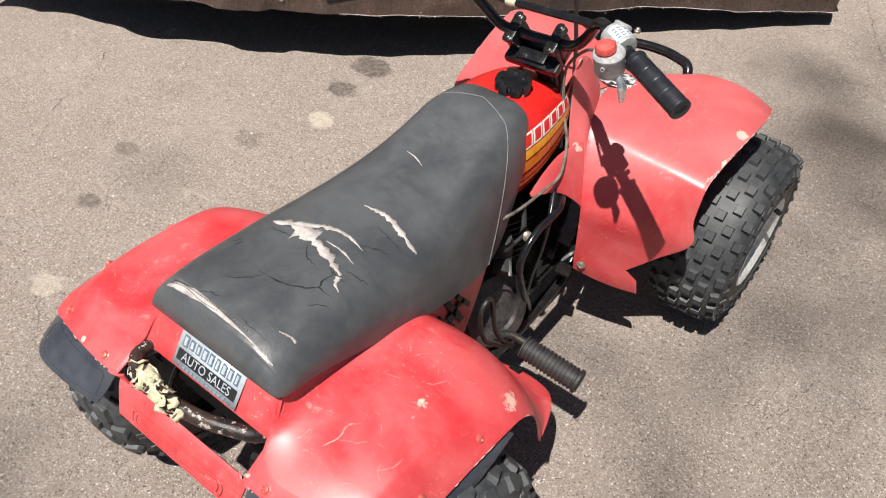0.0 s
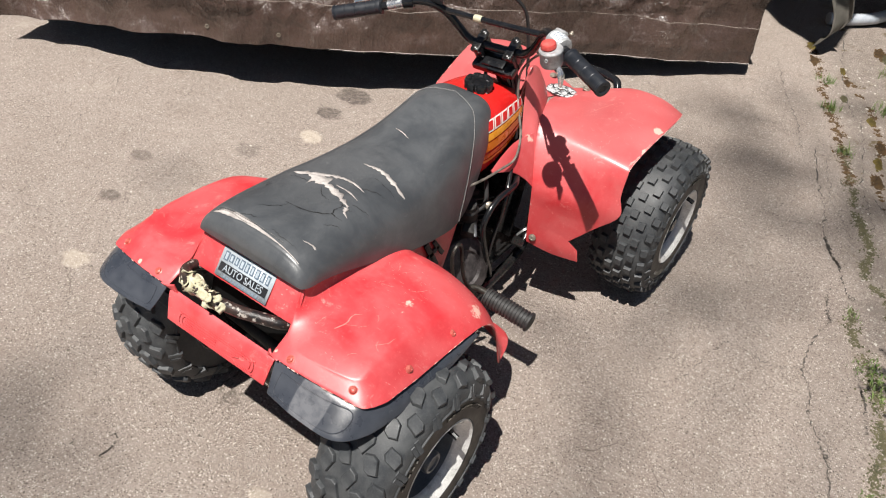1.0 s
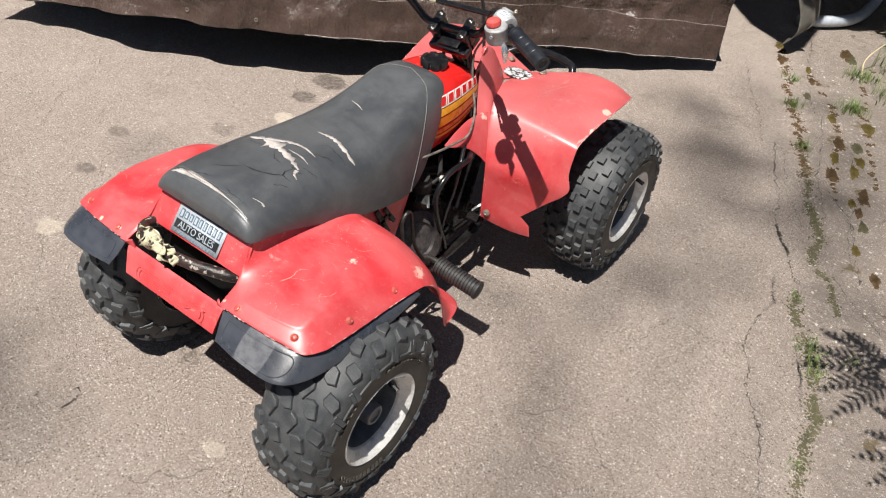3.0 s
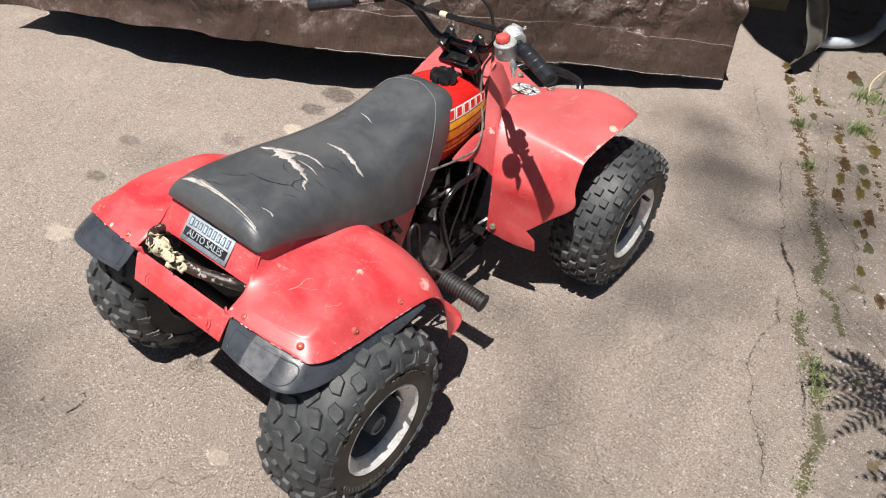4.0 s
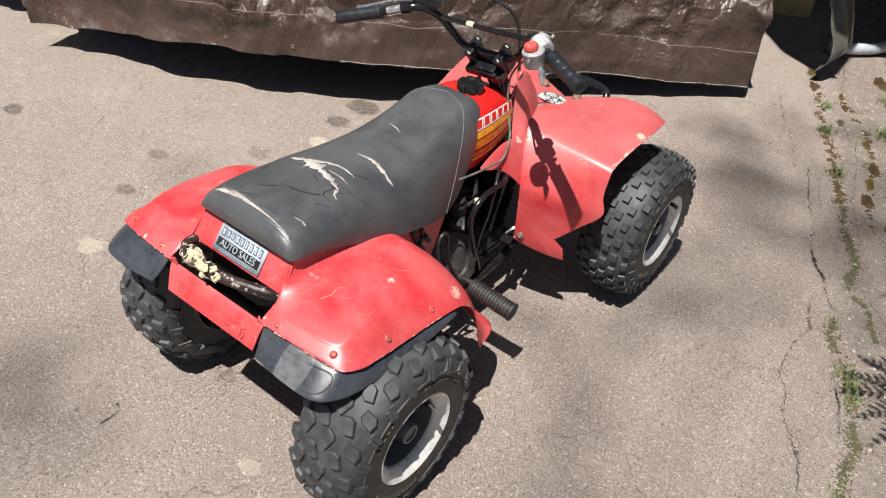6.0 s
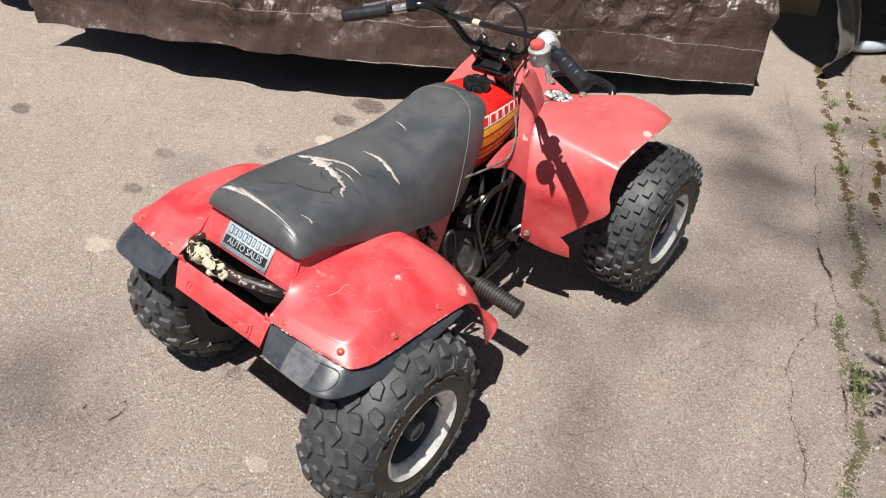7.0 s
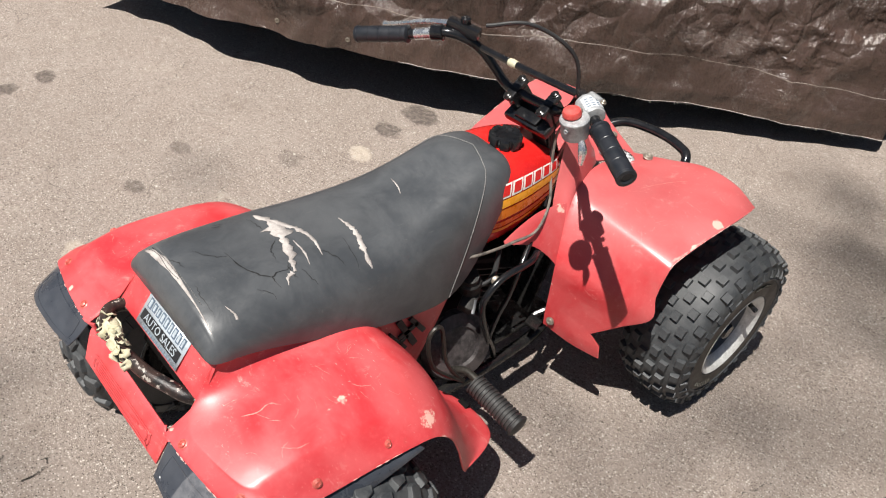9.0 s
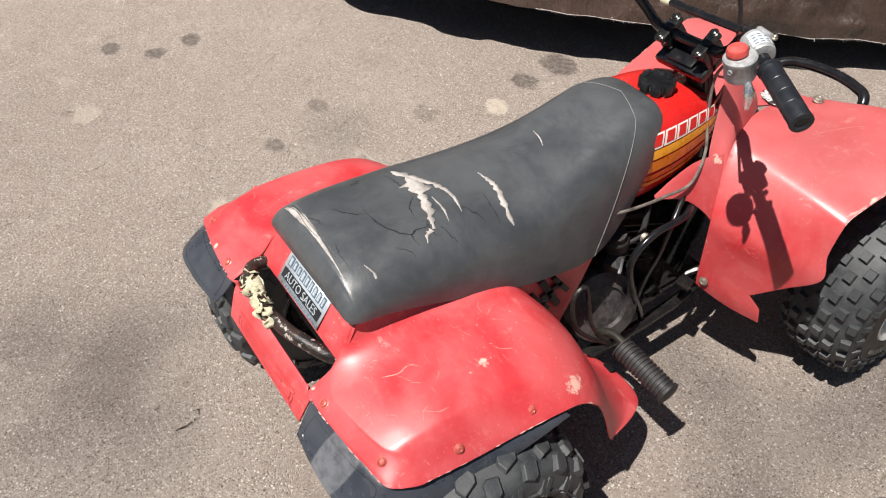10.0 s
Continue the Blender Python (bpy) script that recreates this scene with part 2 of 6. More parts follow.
MUDFLAP = mudguard_material()
FOIL = foil_material()
RUBBER = plain("tyre_rubber", (0.027, 0.030, 0.034), (0.066, 0.069, 0.071), 0.56, 0, 30, 0.5, 350, 0.001)
SIDEWALL = plain("bare_sidewall_rubber", (0.022, 0.020, 0.017), (0.040, 0.036, 0.029), 0.5, 0, 25, 0.2)
MARK = plain("tyre_letter_rubber", (0.035, 0.032, 0.027), (0.085, 0.078, 0.064), 0.6, 0, 60)
RIM = plain("silver_rim_paint", (0.50, 0.49, 0.47), (0.70, 0.69, 0.67), 0.36, 0.1, 45, 0.25, 300)
RIM_SHADE_GREY = plain("shaded_rim_and_hub", (0.075, 0.082, 0.092), (0.135, 0.14, 0.15), 0.42, 0.2, 22, 0.2)
# dark steel, which also paints the shade on the rear discs
RIM_DARK = plain("dark_steel_and_disc_shade", (0.035, 0.038, 0.044), (0.085, 0.086, 0.09), 0.5, 0.2, 25)
BLACK = plain("black_painted_steel", (0.006, 0.0065, 0.008), (0.014, 0.014, 0.015), 0.2, 0, 40, 0.06, spread=0.06)
FRAME_BLACK = plain("dusty_frame_black", (0.008, 0.008, 0.009), (0.016, 0.015, 0.014), 0.26, 0, 40, 0.06, spec=0.35, spread=0.05)
GRIP = plain("black_grip_rubber", (0.008, 0.010, 0.014), (0.018, 0.020, 0.025), 0.42, 0, 40, 0.12, spread=0.06)
PEG_RUBBER = plain("worn_peg_rubber", (0.012, 0.012, 0.013), (0.030, 0.029, 0.028), 0.62, 0, 60, 0.3)
DARK = plain("greasy_engine", (0.008, 0.008, 0.008), (0.024, 0.022, 0.02), 0.55, 0.2, 35, 0.5, 150, 0.003)
GREASY = plain("greasy_cover", (0.014, 0.012, 0.013), (0.075, 0.066, 0.066), 0.45, 0.2, 30, 0.4, 120)
CHROME = plain("bright_lever_metal", (0.6, 0.6, 0.6), (0.72, 0.72, 0.72), 0.25, 0.9, 60, 0.1)
PALE = plain("pale_alloy_paint", (0.30, 0.305, 0.31), (0.46, 0.465, 0.47), 0.45, 0.3, 120, 0.4, 300)
LABEL = plain("worn_white_label", (0.45, 0.47, 0.50), (0.62, 0.64, 0.66), 0.5, 0, 150)
SWITCH_RED = plain("faded_red_button", (0.48, 0.045, 0.04), (0.58, 0.10, 0.085), 0.5, 0, 60)
STEEL = plain("dull_bolt_steel", (0.22, 0.19, 0.15), (0.36, 0.32, 0.27), 0.45, 0.6, 90)
RED_BOLT = plain("faded_red_bolt", (0.42, 0.05, 0.04), (0.5, 0.14, 0.11), 0.4, 0.1, 90)
PEDAL = plain("dirty_pedal_steel", (0.018, 0.016, 0.014), (0.055, 0.050, 0.043), 0.45, 0.4, 60)
RUST = flaking_material()
TAPE = plain("peeling_tape", (0.40, 0.37, 0.24), (0.55, 0.52, 0.38), 0.7, 0, 60)
PLATE = plain("silver_sticker", (0.42, 0.48, 0.53), (0.52, 0.57, 0.61), 0.35, 0.3, 40, 0.1)
INK = plain("black_print", (0.012, 0.012, 0.014), (0.02, 0.02, 0.022), 0.4)
INK_BLUE = plain("blue_grey_print", (0.12, 0.17, 0.22), (0.2, 0.25, 0.3), 0.4)
INK_PALE = plain("worn_blue_grey_print", (0.06, 0.09, 0.13), (0.14, 0.18, 0.23), 0.4, 0, 200)
WHITE = plain("white_print", (0.72, 0.66, 0.6), (0.8, 0.76, 0.72), 0.4)
ORANGE = plain("orange_stripe", (0.85, 0.2, 0.01), (0.9, 0.26, 0.015), 0.3)
AMBER = plain("amber_stripe", (0.9, 0.36, 0.02), (0.92, 0.42, 0.03), 0.3)
DEEP_ORANGE = plain("deep_orange_stripe", (0.72, 0.09, 0.01), (0.78, 0.12, 0.012), 0.3)
CABLE = plain("black_cable", (0.012, 0.012, 0.013), (0.022, 0.022, 0.022), 0.55)
CABLE_GREY = plain("dusty_cable", (0.05, 0.045, 0.04), (0.20, 0.175, 0.15), 0.6, 0, 40)


def tarp_material():
    n = Nodes("brown_tarpaulin")
    big, fine = n.noise(2.5, 6, 0.65, warp=0.8), n.noise(70, 4, 0.7)
    col = n.mix(n.ramp(big, 0.3, 0.7), (0.050, 0.030, 0.023), (0.078, 0.049, 0.038))
    # bend the place before the cells are cut, so that the creases wander
    off = n.tree.nodes.new("ShaderNodeTexNoise")
    off.inputs["Scale"].default_value, off.inputs["Detail"].default_value = 3.0, 3
    n.put(off.inputs["Vector"], n.coord)
    add = n.tree.nodes.new("ShaderNodeMix")
    add.data_type, add.blend_type = "RGBA", "ADD"
    add.inputs[0].default_value = 0.22
    n.put(add.inputs[6], n.coord)
    n.put(add.inputs[7], off.outputs["Color"])
    straight, n.coord = n.coord, add.outputs[2]
    wide, mid, small = n.cells(5.5, "DISTANCE_TO_EDGE"), n.cells(13, "DISTANCE_TO_EDGE"), n.cells(34, "DISTANCE_TO_EDGE")
    n.coord = straight
    here = n.ramp(n.noise(3.4, 3, 0.6), 0.42, 0.62)
    here2 = n.ramp(n.noise(5.0, 3, 0.6, warp=0.4), 0.45, 0.6)
    rub = n.ramp(n.noise(190, 4, 0.7), 0.46, 0.6)
    line = n.math("MULTIPLY", n.ramp(wide, 0.004, 0.035, 1, 0), n.ramp(n.noise(9, 3, 0.6), 0.44, 0.6))
    line = n.math("MAXIMUM", line, n.math("MULTIPLY", n.ramp(mid, 0.004, 0.05, 1, 0), n.ramp(n.noise(7, 4, 0.6), 0.52, 0.64)))
    col = n.mix(n.math("MULTIPLY", n.math("MULTIPLY", line, rub), 0.14), col, (0.50, 0.46, 0.42))
    worn = n.math("MULTIPLY", n.ramp(n.noise(8, 5, 0.7), 0.58, 0.70), n.ramp(n.noise(260, 3, 0.6), 0.54, 0.64))
    col = n.mix(n.math("MULTIPLY", worn, 0.5), col, (0.5, 0.46, 0.42))
    weave = n.tree.nodes.new("ShaderNodeTexWave")
    weave.inputs["Scale"].default_value = 90
    n.put(weave.inputs["Vector"], n.coord)
    sep = n.tree.nodes.new("ShaderNodeSeparateXYZ")
    n.put(sep.inputs[0], n.coord)
    hem = n.ramp(sep.outputs["Z"], 0.25, 0.38, 0.2, 1.0)
    zone = n.ramp(n.noise(2.6, 4, 0.65, warp=0.8), 0.52, 0.62)
    crinkle = n.noise(30, 6, 0.72, stretch=(1.0, 1.0, 2.6), warp=0.6)
    pleat = n.noise(11, 3, 0.55, stretch=(2.2, 2.2, 0.5))
    a = n.bump(n.noise(6, 2, 0.5), 0.3, 0.03)
    a = n.bump(n.math("MULTIPLY", wide, hem), 0.7, 0.085, a)
    a = n.bump(n.math("MULTIPLY", n.math("MULTIPLY", mid, here), hem), 0.6, 0.035, a)
    a = n.bump(n.math("MULTIPLY", n.math("MULTIPLY", small, here2), hem), 0.3, 0.010, a)
    a = n.bump(n.math("MULTIPLY", n.math("MULTIPLY", crinkle, zone), hem), 0.55, 0.03, a)
    a = n.bump(pleat, 0.35, 0.02, a)
    # fine upright and level creases where the sheet was crushed
    upright = n.noise(26, 6, 0.75, stretch=(3.2, 3.2, 0.22))
    level = n.noise(22, 5, 0.72, stretch=(0.35, 0.35, 3.4))
    crushed = n.ramp(n.noise(3.0, 4, 0.6, warp=0.5), 0.44, 0.60)
    a = n.bump(n.math("MULTIPLY", upright, crushed), 0.5, 0.016, a)
    a = n.bump(n.math("MULTIPLY", level, n.math("SUBTRACT", 1.0, crushed)), 0.35, 0.010, a)
    n.bump(weave.outputs["Fac"], 0.06, 0.001, a)
    return n.done(col, n.ramp(fine, 0.3, 0.7, 0.22, 0.33), 0, 0.75)


TARP = tarp_material()
TARP_SEAM = plain("rubbed_brown_seam", (0.16, 0.125, 0.105), (0.30, 0.26, 0.23), 0.4, 0, 30)
TARP_EDGE = plain("frayed_white_edge", (0.5, 0.46, 0.42), (0.65, 0.6, 0.55), 0.9)
GREY_TARP = plain("grey_flap_cloth", (0.085, 0.078, 0.066), (0.14, 0.13, 0.115), 0.5, 0, 12, 0.3)
TUBE_BLUE = plain("grey_blue_tube", (0.36, 0.40, 0.45), (0.5, 0.53, 0.57), 0.4, 0.2, 20)
CARDBOARD = plain("dusty_wooden_box", (0.42, 0.29, 0.13), (0.5, 0.36, 0.18), 0.85, 0, 18)
MOSS = plain("moss_green", (0.055, 0.054, 0.026), (0.125, 0.112, 0.062), 0.95, 0, 40, 0.8, 150, 0.006)
MOSS_OCHRE = plain("ochre_moss", (0.070, 0.052, 0.012), (0.155, 0.115, 0.026), 0.95, 0, 40, 0.8, 150, 0.006)
MOSS_BROWN = plain("rusty_moss", (0.045, 0.027, 0.012), (0.12, 0.070, 0.028), 0.95, 0, 40, 0.8, 150, 0.006)
GRASS = plain("grass_blade", (0.065, 0.12, 0.022), (0.15, 0.20, 0.055), 0.6, 0, 15, 0.1)
WEED = plain("weed_leaf", (0.085, 0.16, 0.03), (0.16, 0.25, 0.06), 0.5, 0, 15, 0.1)
STALK = plain("dry_stalk", (0.42, 0.34, 0.2), (0.55, 0.46, 0.3), 0.8)
GRIT = plain("stone_chip", (0.34, 0.31, 0.27), (0.60, 0.56, 0.50), 0.85, 0, 8, 0.3)
LEAF = plain("tree_leaf", (0.04, 0.09, 0.02), (0.08, 0.13, 0.03), 0.6, 0, 15, 0.1)
BARK = plain("tree_bark", (0.08, 0.06, 0.045), (0.15, 0.12, 0.09), 0.9, 0, 8, 0.8, 40, 0.01)
GROUND = ground_material()

# ---------------------------------------------------------------- mesh helpers


def mesh_of(name, bm, material, smooth=40):
    me = bpy.data.meshes.new(name)
    bmesh.ops.recalc_face_normals(bm, faces=bm.faces)
    bm.to_mesh(me)
    bm.free()
    if material:
        me.materials.append(material)
    me.shade_smooth()
    me.set_sharp_from_angle(angle=radians(smooth))
    return me


def part(name, bm, material, parent, label="", smooth=40):
    ob = new(name, mesh_of(name, bm, material, smooth))
    ob.parent = parent
    if label:
        tagged(ob, label)
    return ob


def thing(name, bm, material, label, category, group="", kind="", smooth=40):
    return tagged(new(name, mesh_of(name, bm, material, smooth)), label, category, group, kind)


def spline(points, n):
    """n points, evenly by parameter, on a Catmull-Rom curve through the given ones."""
    p = np.array(points, float)
    p = np.vstack([2 * p[0] - p[1], p, 2 * p[-1] - p[-2]])
    out = []
    for s in np.linspace(0, len(p) - 3 - 1e-9, n):
        i, t = int(s), s - int(s)
        a, b, c, d = p[i:i + 4]
        out.append(0.5 * (2 * b + (c - a) * t + (2 * a - 5 * b + 4 * c - d) * t * t + (3 * b - a - 3 * c + d) * t ** 3))
    return np.array(out)


def grid(bm, rows, flip=False, close=False):
    """Faces between rows of points."""
    vs = [[bm.verts.new(p) for p in r] for r in rows]
    for a, b in zip(vs, vs[1:]):
        for k in range(len(a) if close else len(a) - 1):
            m = (k + 1) % len(a)
            bm.faces.new((a[k], a[m], b[m], b[k]))
    return vs


def smooth_rows(rows, nu, nv):
    """A finer grid through a coarse one."""
    across = [spline(r, nu) for r in rows]
    down = [spline([r[k] for r in across], nv) for k in range(nu)]
    return [[down[k][j] for k in range(nu)] for j in range(nv)]


def mirrored(rows):
    return [[(-p[0], p[1], p[2]) for p in r] for r in rows]


def tube(bm, points, radius, n=40, seg=10, caps=True):
    """A round tube along a smooth curve; radius may be a list along it."""
    c = spline(points, n)
    radii = np.interp(np.linspace(0, 1, n), np.linspace(0, 1, len(radius)), radius) if hasattr(radius, "__len__") else [radius] * n
    radii = [float(r) for r in radii]
    rings, side = [], None
    for i in range(n):
        d = Vector(c[min(i + 1, n - 1)] - c[max(i - 1, 0)]).normalized()
        side = (side - d * side.dot(d)).normalized() if side else d.orthogonal().normalized()
        up = d.cross(side)
        rings.append([Vector(c[i]) + radii[i] * (side * math.cos(a) + up * math.sin(a)) for a in (2 * math.pi * k / seg for k in range(seg))])
    vs = grid(bm, rings, close=True)
    if caps:
        bm.faces.new(vs[0])
        bm.faces.new(vs[-1])


def box(bm, m, sx, sy, sz, bevel=0.0, taper=1.0):
    """A box of full sizes at the pose m, its top scaled by taper, with rounded edges."""
    got = bmesh.ops.create_cube(bm, size=1.0)["verts"]
    for v in got:
        f = taper if v.co.z > 0 else 1.0
        v.co = m @ Vector((v.co.x * sx * f, v.co.y * sy * f, v.co.z * sz))
    if bevel:
        edges = list({e for v in got for e in v.link_edges})
        bmesh.ops.bevel(bm, geom=edges, offset=bevel, segments=2, affect="EDGES", profile=0.6)


def turned(bm, profile, m, seg=32, close=False):
    """Turns a profile of (radius, height) round the local z axis of m."""
    rings = [[m @ Vector((r * math.cos(a), r * math.sin(a), h)) for a in (2 * math.pi * k / seg for k in range(seg))] for r, h in profile]
    vs = grid(bm, rings, close=True)
    if close:
        for k in range(seg):
            bm.faces.new((vs[-1][k], vs[-1][(k + 1) % seg], vs[0][(k + 1) % seg], vs[0][k]))
    else:
        bm.faces.new(vs[0])
        bm.faces.new(vs[-1])


def thicken(ob, depth, bevel=0.0):
    s = ob.modifiers.new("thickness", "SOLIDIFY")
    s.thickness, s.offset = depth, -1
    if bevel:
        b = ob.modifiers.new("edge", "BEVEL")
        b.width, b.segments, b.limit_method, b.angle_limit = bevel, 2, "ANGLE", radians(50)
    return ob


def axis_pose(place, direction):
    """A pose whose z axis points along the direction."""
    return Matrix.Translation(place) @ Vector(direction).to_track_quat("Z", "Y").to_matrix().to_4x4()


# ---------------------------------------------------------------- ground
bm = bmesh.new()
bmesh.ops.create_grid(bm, x_segments=2, y_segments=2, size=400)
ground = thing("ground", bm, GROUND, "worn tan concrete drive with stains and grit", "ground", kind="structure")

# ---------------------------------------------------------------- quad bike
bike = tagged(new("quad_bike"), "old red four-wheeled quad bike with torn grey-black seat", "quad bike")

# seat: y, half width, bottom, top, roundness
SEAT = [(0.076, 0.112, 0.606, 0.616), (0.0765, 0.122, 0.603, 0.624), (0.079, 0.131, 0.600, 0.633), (0.084, 0.137, 0.598, 0.642), (0.092, 0.141, 0.597, 0.651), (0.103, 0.1435, 0.596, 0.658), (0.14, 0.146, 0.592, 0.664), (0.20, 0.149, 0.576, 0.664), (0.30, 0.153, 0.540, 0.656), (0.40, 0.155, 0.504, 0.646),
        (0.50, 0.153, 0.478, 0.643), (0.58, 0.146, 0.462, 0.653), (0.64, 0.136, 0.474, 0.669), (0.69, 0.125, 0.515, 0.684), (0.73, 0.114, 0.560, 0.691), (0.765, 0.102, 0.600, 0.690), (0.795, 0.086, 0.634, 0.683), (0.812, 0.062, 0.656, 0.674)]


SEAT_FINE = spline(SEAT, 120)


def seat_at(y):
    return [float(np.interp(y, SEAT_FINE[:, 0], SEAT_FINE[:, k])) for k in (1, 2, 3)]


def arch(y):
    """How square the cushion's section is: an arch at its back, squarer further on."""
    return float(np.interp(y, [0.09, 0.30], [2.9, 4.2]))


def seat_top(x, y, lift=0.0012):
    w, zb, zt = seat_at(y)
    f = min(0.999, abs(x) / w)
    return Vector((x, y, zb + (zt - zb) * (1 - f ** arch(y)) ** (1 / 2.2) + lift))


def seat_mesh():
    bm = bmesh.new()
    rows = []
    for y, w, zb, zt in SEAT_FINE:
        row = []
        for k in range(41):
            a = math.pi * k / 40
            c, s = math.cos(a), math.sin(a)
            x = w * math.copysign(abs(c) ** (2 / arch(y)), c)
            z = zb + (zt - zb) * abs(s) ** (2 / 2.2)
            x += math.copysign(0.006 * (1 - abs(s)) , c)
            row.append((x, y, z))
        rows.append(row)
    vs = grid(bm, rows)
    for r in (vs[0], vs[-1]):
        bm.faces.new(r)
    for a, b in zip(vs, vs[1:]):
        bm.faces.new((a[0], b[0], b[-1], a[-1]))
    return bm


seat = part("seat", seat_mesh(), VINYL, bike, "torn grey-black vinyl seat")


def wander_line(points, amount=0.004):
    """Adds small uneven bends to a line on the seat."""
    c = spline(points, 12)
    for i in range(1, 11):
        c[i][0] += random.uniform(-amount, amount) * 0.5
        c[i][1] += random.uniform(-amount, amount) * 0.5
    return c


def ribbon(bm, line, widths, on, n=40, jag=0.0):
    """A flat strip along a curve on a surface."""
    c = spline(line, n)
    w = np.interp(np.linspace(0, 1, n), np.linspace(0, 1, len(widths)), widths)
    rows = []
    for i in range(n):
        d = c[min(i + 1, n - 1)] - c[max(i - 1, 0)]
        d = d / (np.linalg.norm(d) + 1e-9)
        side = np.array((-d[1], d[0]))
        wob = lambda q: noise.fractal(Vector((i * 0.22, q + 50 * float(c[0][0]), 0)), 0.8, 2.0, 3)
        l, r = float(w[i]) * max(0.05, 0.5 + 1.6 * jag * wob(1.0)), float(w[i]) * max(0.05, 0.5 + 1.6 * jag * wob(9.0))
        rows.append([on(*(c[i] + side * l)), on(*c[i]), on(*(c[i] - side * r))])
    grid(bm, rows)



# splits in the vinyl, with the pale backing showing
on_seat = lambda x, y: seat_top(x, y, 0.0012)
for name, material, lines in (
        ("split", FOAM, [([(-0.085, 0.296), (-0.056, 0.308), (-0.030, 0.312), (0.0, 0.305), (0.030, 0.298), (0.062, 0.284), (0.085, 0.276)], [0.005, 0.021, 0.033, 0.021, 0.016, 0.011, 0.004], 0.4),
                          ([(-0.06, 0.311), (-0.025, 0.331), (0.003, 0.347), (0.037, 0.349), (0.072, 0.341)], [0.008, 0.0095, 0.0085, 0.006, 0.001], 0.35),
                          ([(0.016, 0.317), (0.053, 0.316), (0.082, 0.308)], [0.002, 0.004, 0.001], 0.3),
                          ([(0.085, 0.272), (0.092, 0.258), (0.104, 0.252)], [0.007, 0.005, 0.001], 0.3)]),
        ("split", FOAM, [([(-0.002, 0.427), (0.041, 0.431), (0.088, 0.419), (0.142, 0.410)], [0.002, 0.0095, 0.0105, 0.002], 0.35)]),
        ("split", FOAM, [([(0.094, 0.139), (0.116, 0.146), (0.138, 0.138)], [0.001, 0.004, 0.001], 0.2)]),
        ("split", FOAM, [([(-0.036, 0.579), (-0.012, 0.575), (0.010, 0.566)], [0.001, 0.003, 0.001], 0.2)]),
        ("open_seam", FOAM, [([(-0.116, 0.102), (-0.09, 0.106), (-0.055, 0.108), (-0.01, 0.107), (0.06, 0.103), (0.11, 0.100), (0.134, 0.098)], [0.004, 0.013, 0.013, 0.008, 0.0024, 0.0016, 0.001], 0.14)])):
    bm = bmesh.new()
    for line, widths, jag in lines:
        ribbon(bm, line, widths, on_seat, 60, jag)
    thicken(part(name, bm, material, seat, "pale torn split"), 0.0006)
bm = bmesh.new()
for line, w in (([(0.122, 0.323), (0.127, 0.358), (0.128, 0.409), (0.141, 0.42)], 0.0022), ([(0.136, 0.334), (0.136, 0.373), (0.129, 0.409)], 0.0022), ([(0.073, 0.286), (0.075, 0.26), (0.076, 0.241), (0.086, 0.234), (0.103, 0.238)], 0.0022),
                ([(-0.012, 0.198), (0.03, 0.203), (0.063, 0.218), (0.08, 0.237)], 0.0020), ([(0.062, 0.275), (0.080, 0.270), (0.098, 0.274)], 0.0016), ([(0.085, 0.289), (0.11, 0.298), (0.135, 0.304)], 0.0014), ([(0.061, 0.348), (0.085, 0.362), (0.107, 0.368)], 0.0014),
                ([(-0.08, 0.28), (-0.05, 0.285), (-0.03, 0.288)], 0.0012), ([(0.0, 0.29), (0.02, 0.27), (0.045, 0.262)], 0.0014), ([(0.05, 0.40), (0.09, 0.395), (0.12, 0.39)], 0.0012), ([(-0.10, 0.22), (-0.09, 0.235)], 0.0012), ([(-0.092, 0.215), (-0.082, 0.23)], 0.0012),
                ([(-0.045, 0.155), (-0.02, 0.172), (0.0, 0.196)], 0.0012), ([(0.09, 0.20), (0.11, 0.22), (0.135, 0.225)], 0.0010), ([(-0.06, 0.112), (-0.04, 0.122), (-0.015, 0.126)], 0.0012), ([(0.03, 0.12), (0.06, 0.118), (0.1, 0.116)], 0.001)):
    ribbon(bm, wander_line(line), [w * 0.3, w, w, w * 0.2], lambda x, y: seat_top(x, y, 0.0008), 40, 0.3)
tagged(part("vinyl_crease", bm, INK_SOFT, seat), kind="stuff")


def seat_side(y, f, lift=0.001):
    """A point of the seat's right flank at a share f of its height."""
    w, zb, zt = seat_at(y)
    z = zb + (zt - zb) * f
    return Vector(((w + lift) * max(0.0, 1 - f ** 2.2) ** (1 / 4.2) + 0.006 * (1 - f), y, z + lift))


# stitched seam round the front of the cushion, and row of stitches along the open seam
for s in (1, -1):
    bm = bmesh.new()
    line = [seat_side(0.598 + 0.132 * k / 23, (k / 23) ** 0.8 * 0.93) for k in range(24)] + [seat_top(x, 0.735 + 0.026 * (1 - x / 0.06), 0.001) for x in (0.06, 0.045, 0.03, 0.015, 0.0)]
    line = [Vector((s * p.x, p.y, p.z)) for p in line]
    tube(bm, line, 0.0011, 110, 5)
    part("seam", bm, THREAD, seat)
bm = bmesh.new()
for k in range(34):
    x = -0.105 + 0.0052 * k
    p, q = on_seat(x, 0.1165 - 0.0002 * k), on_seat(x + 0.0032, 0.1163 - 0.0002 * k)
    tube(bm, [p, (p + q) / 2, q], 0.0008, 3, 4)
tagged(part("stitches", bm, THREAD, seat), kind="stuff")
bm = bmesh.new()
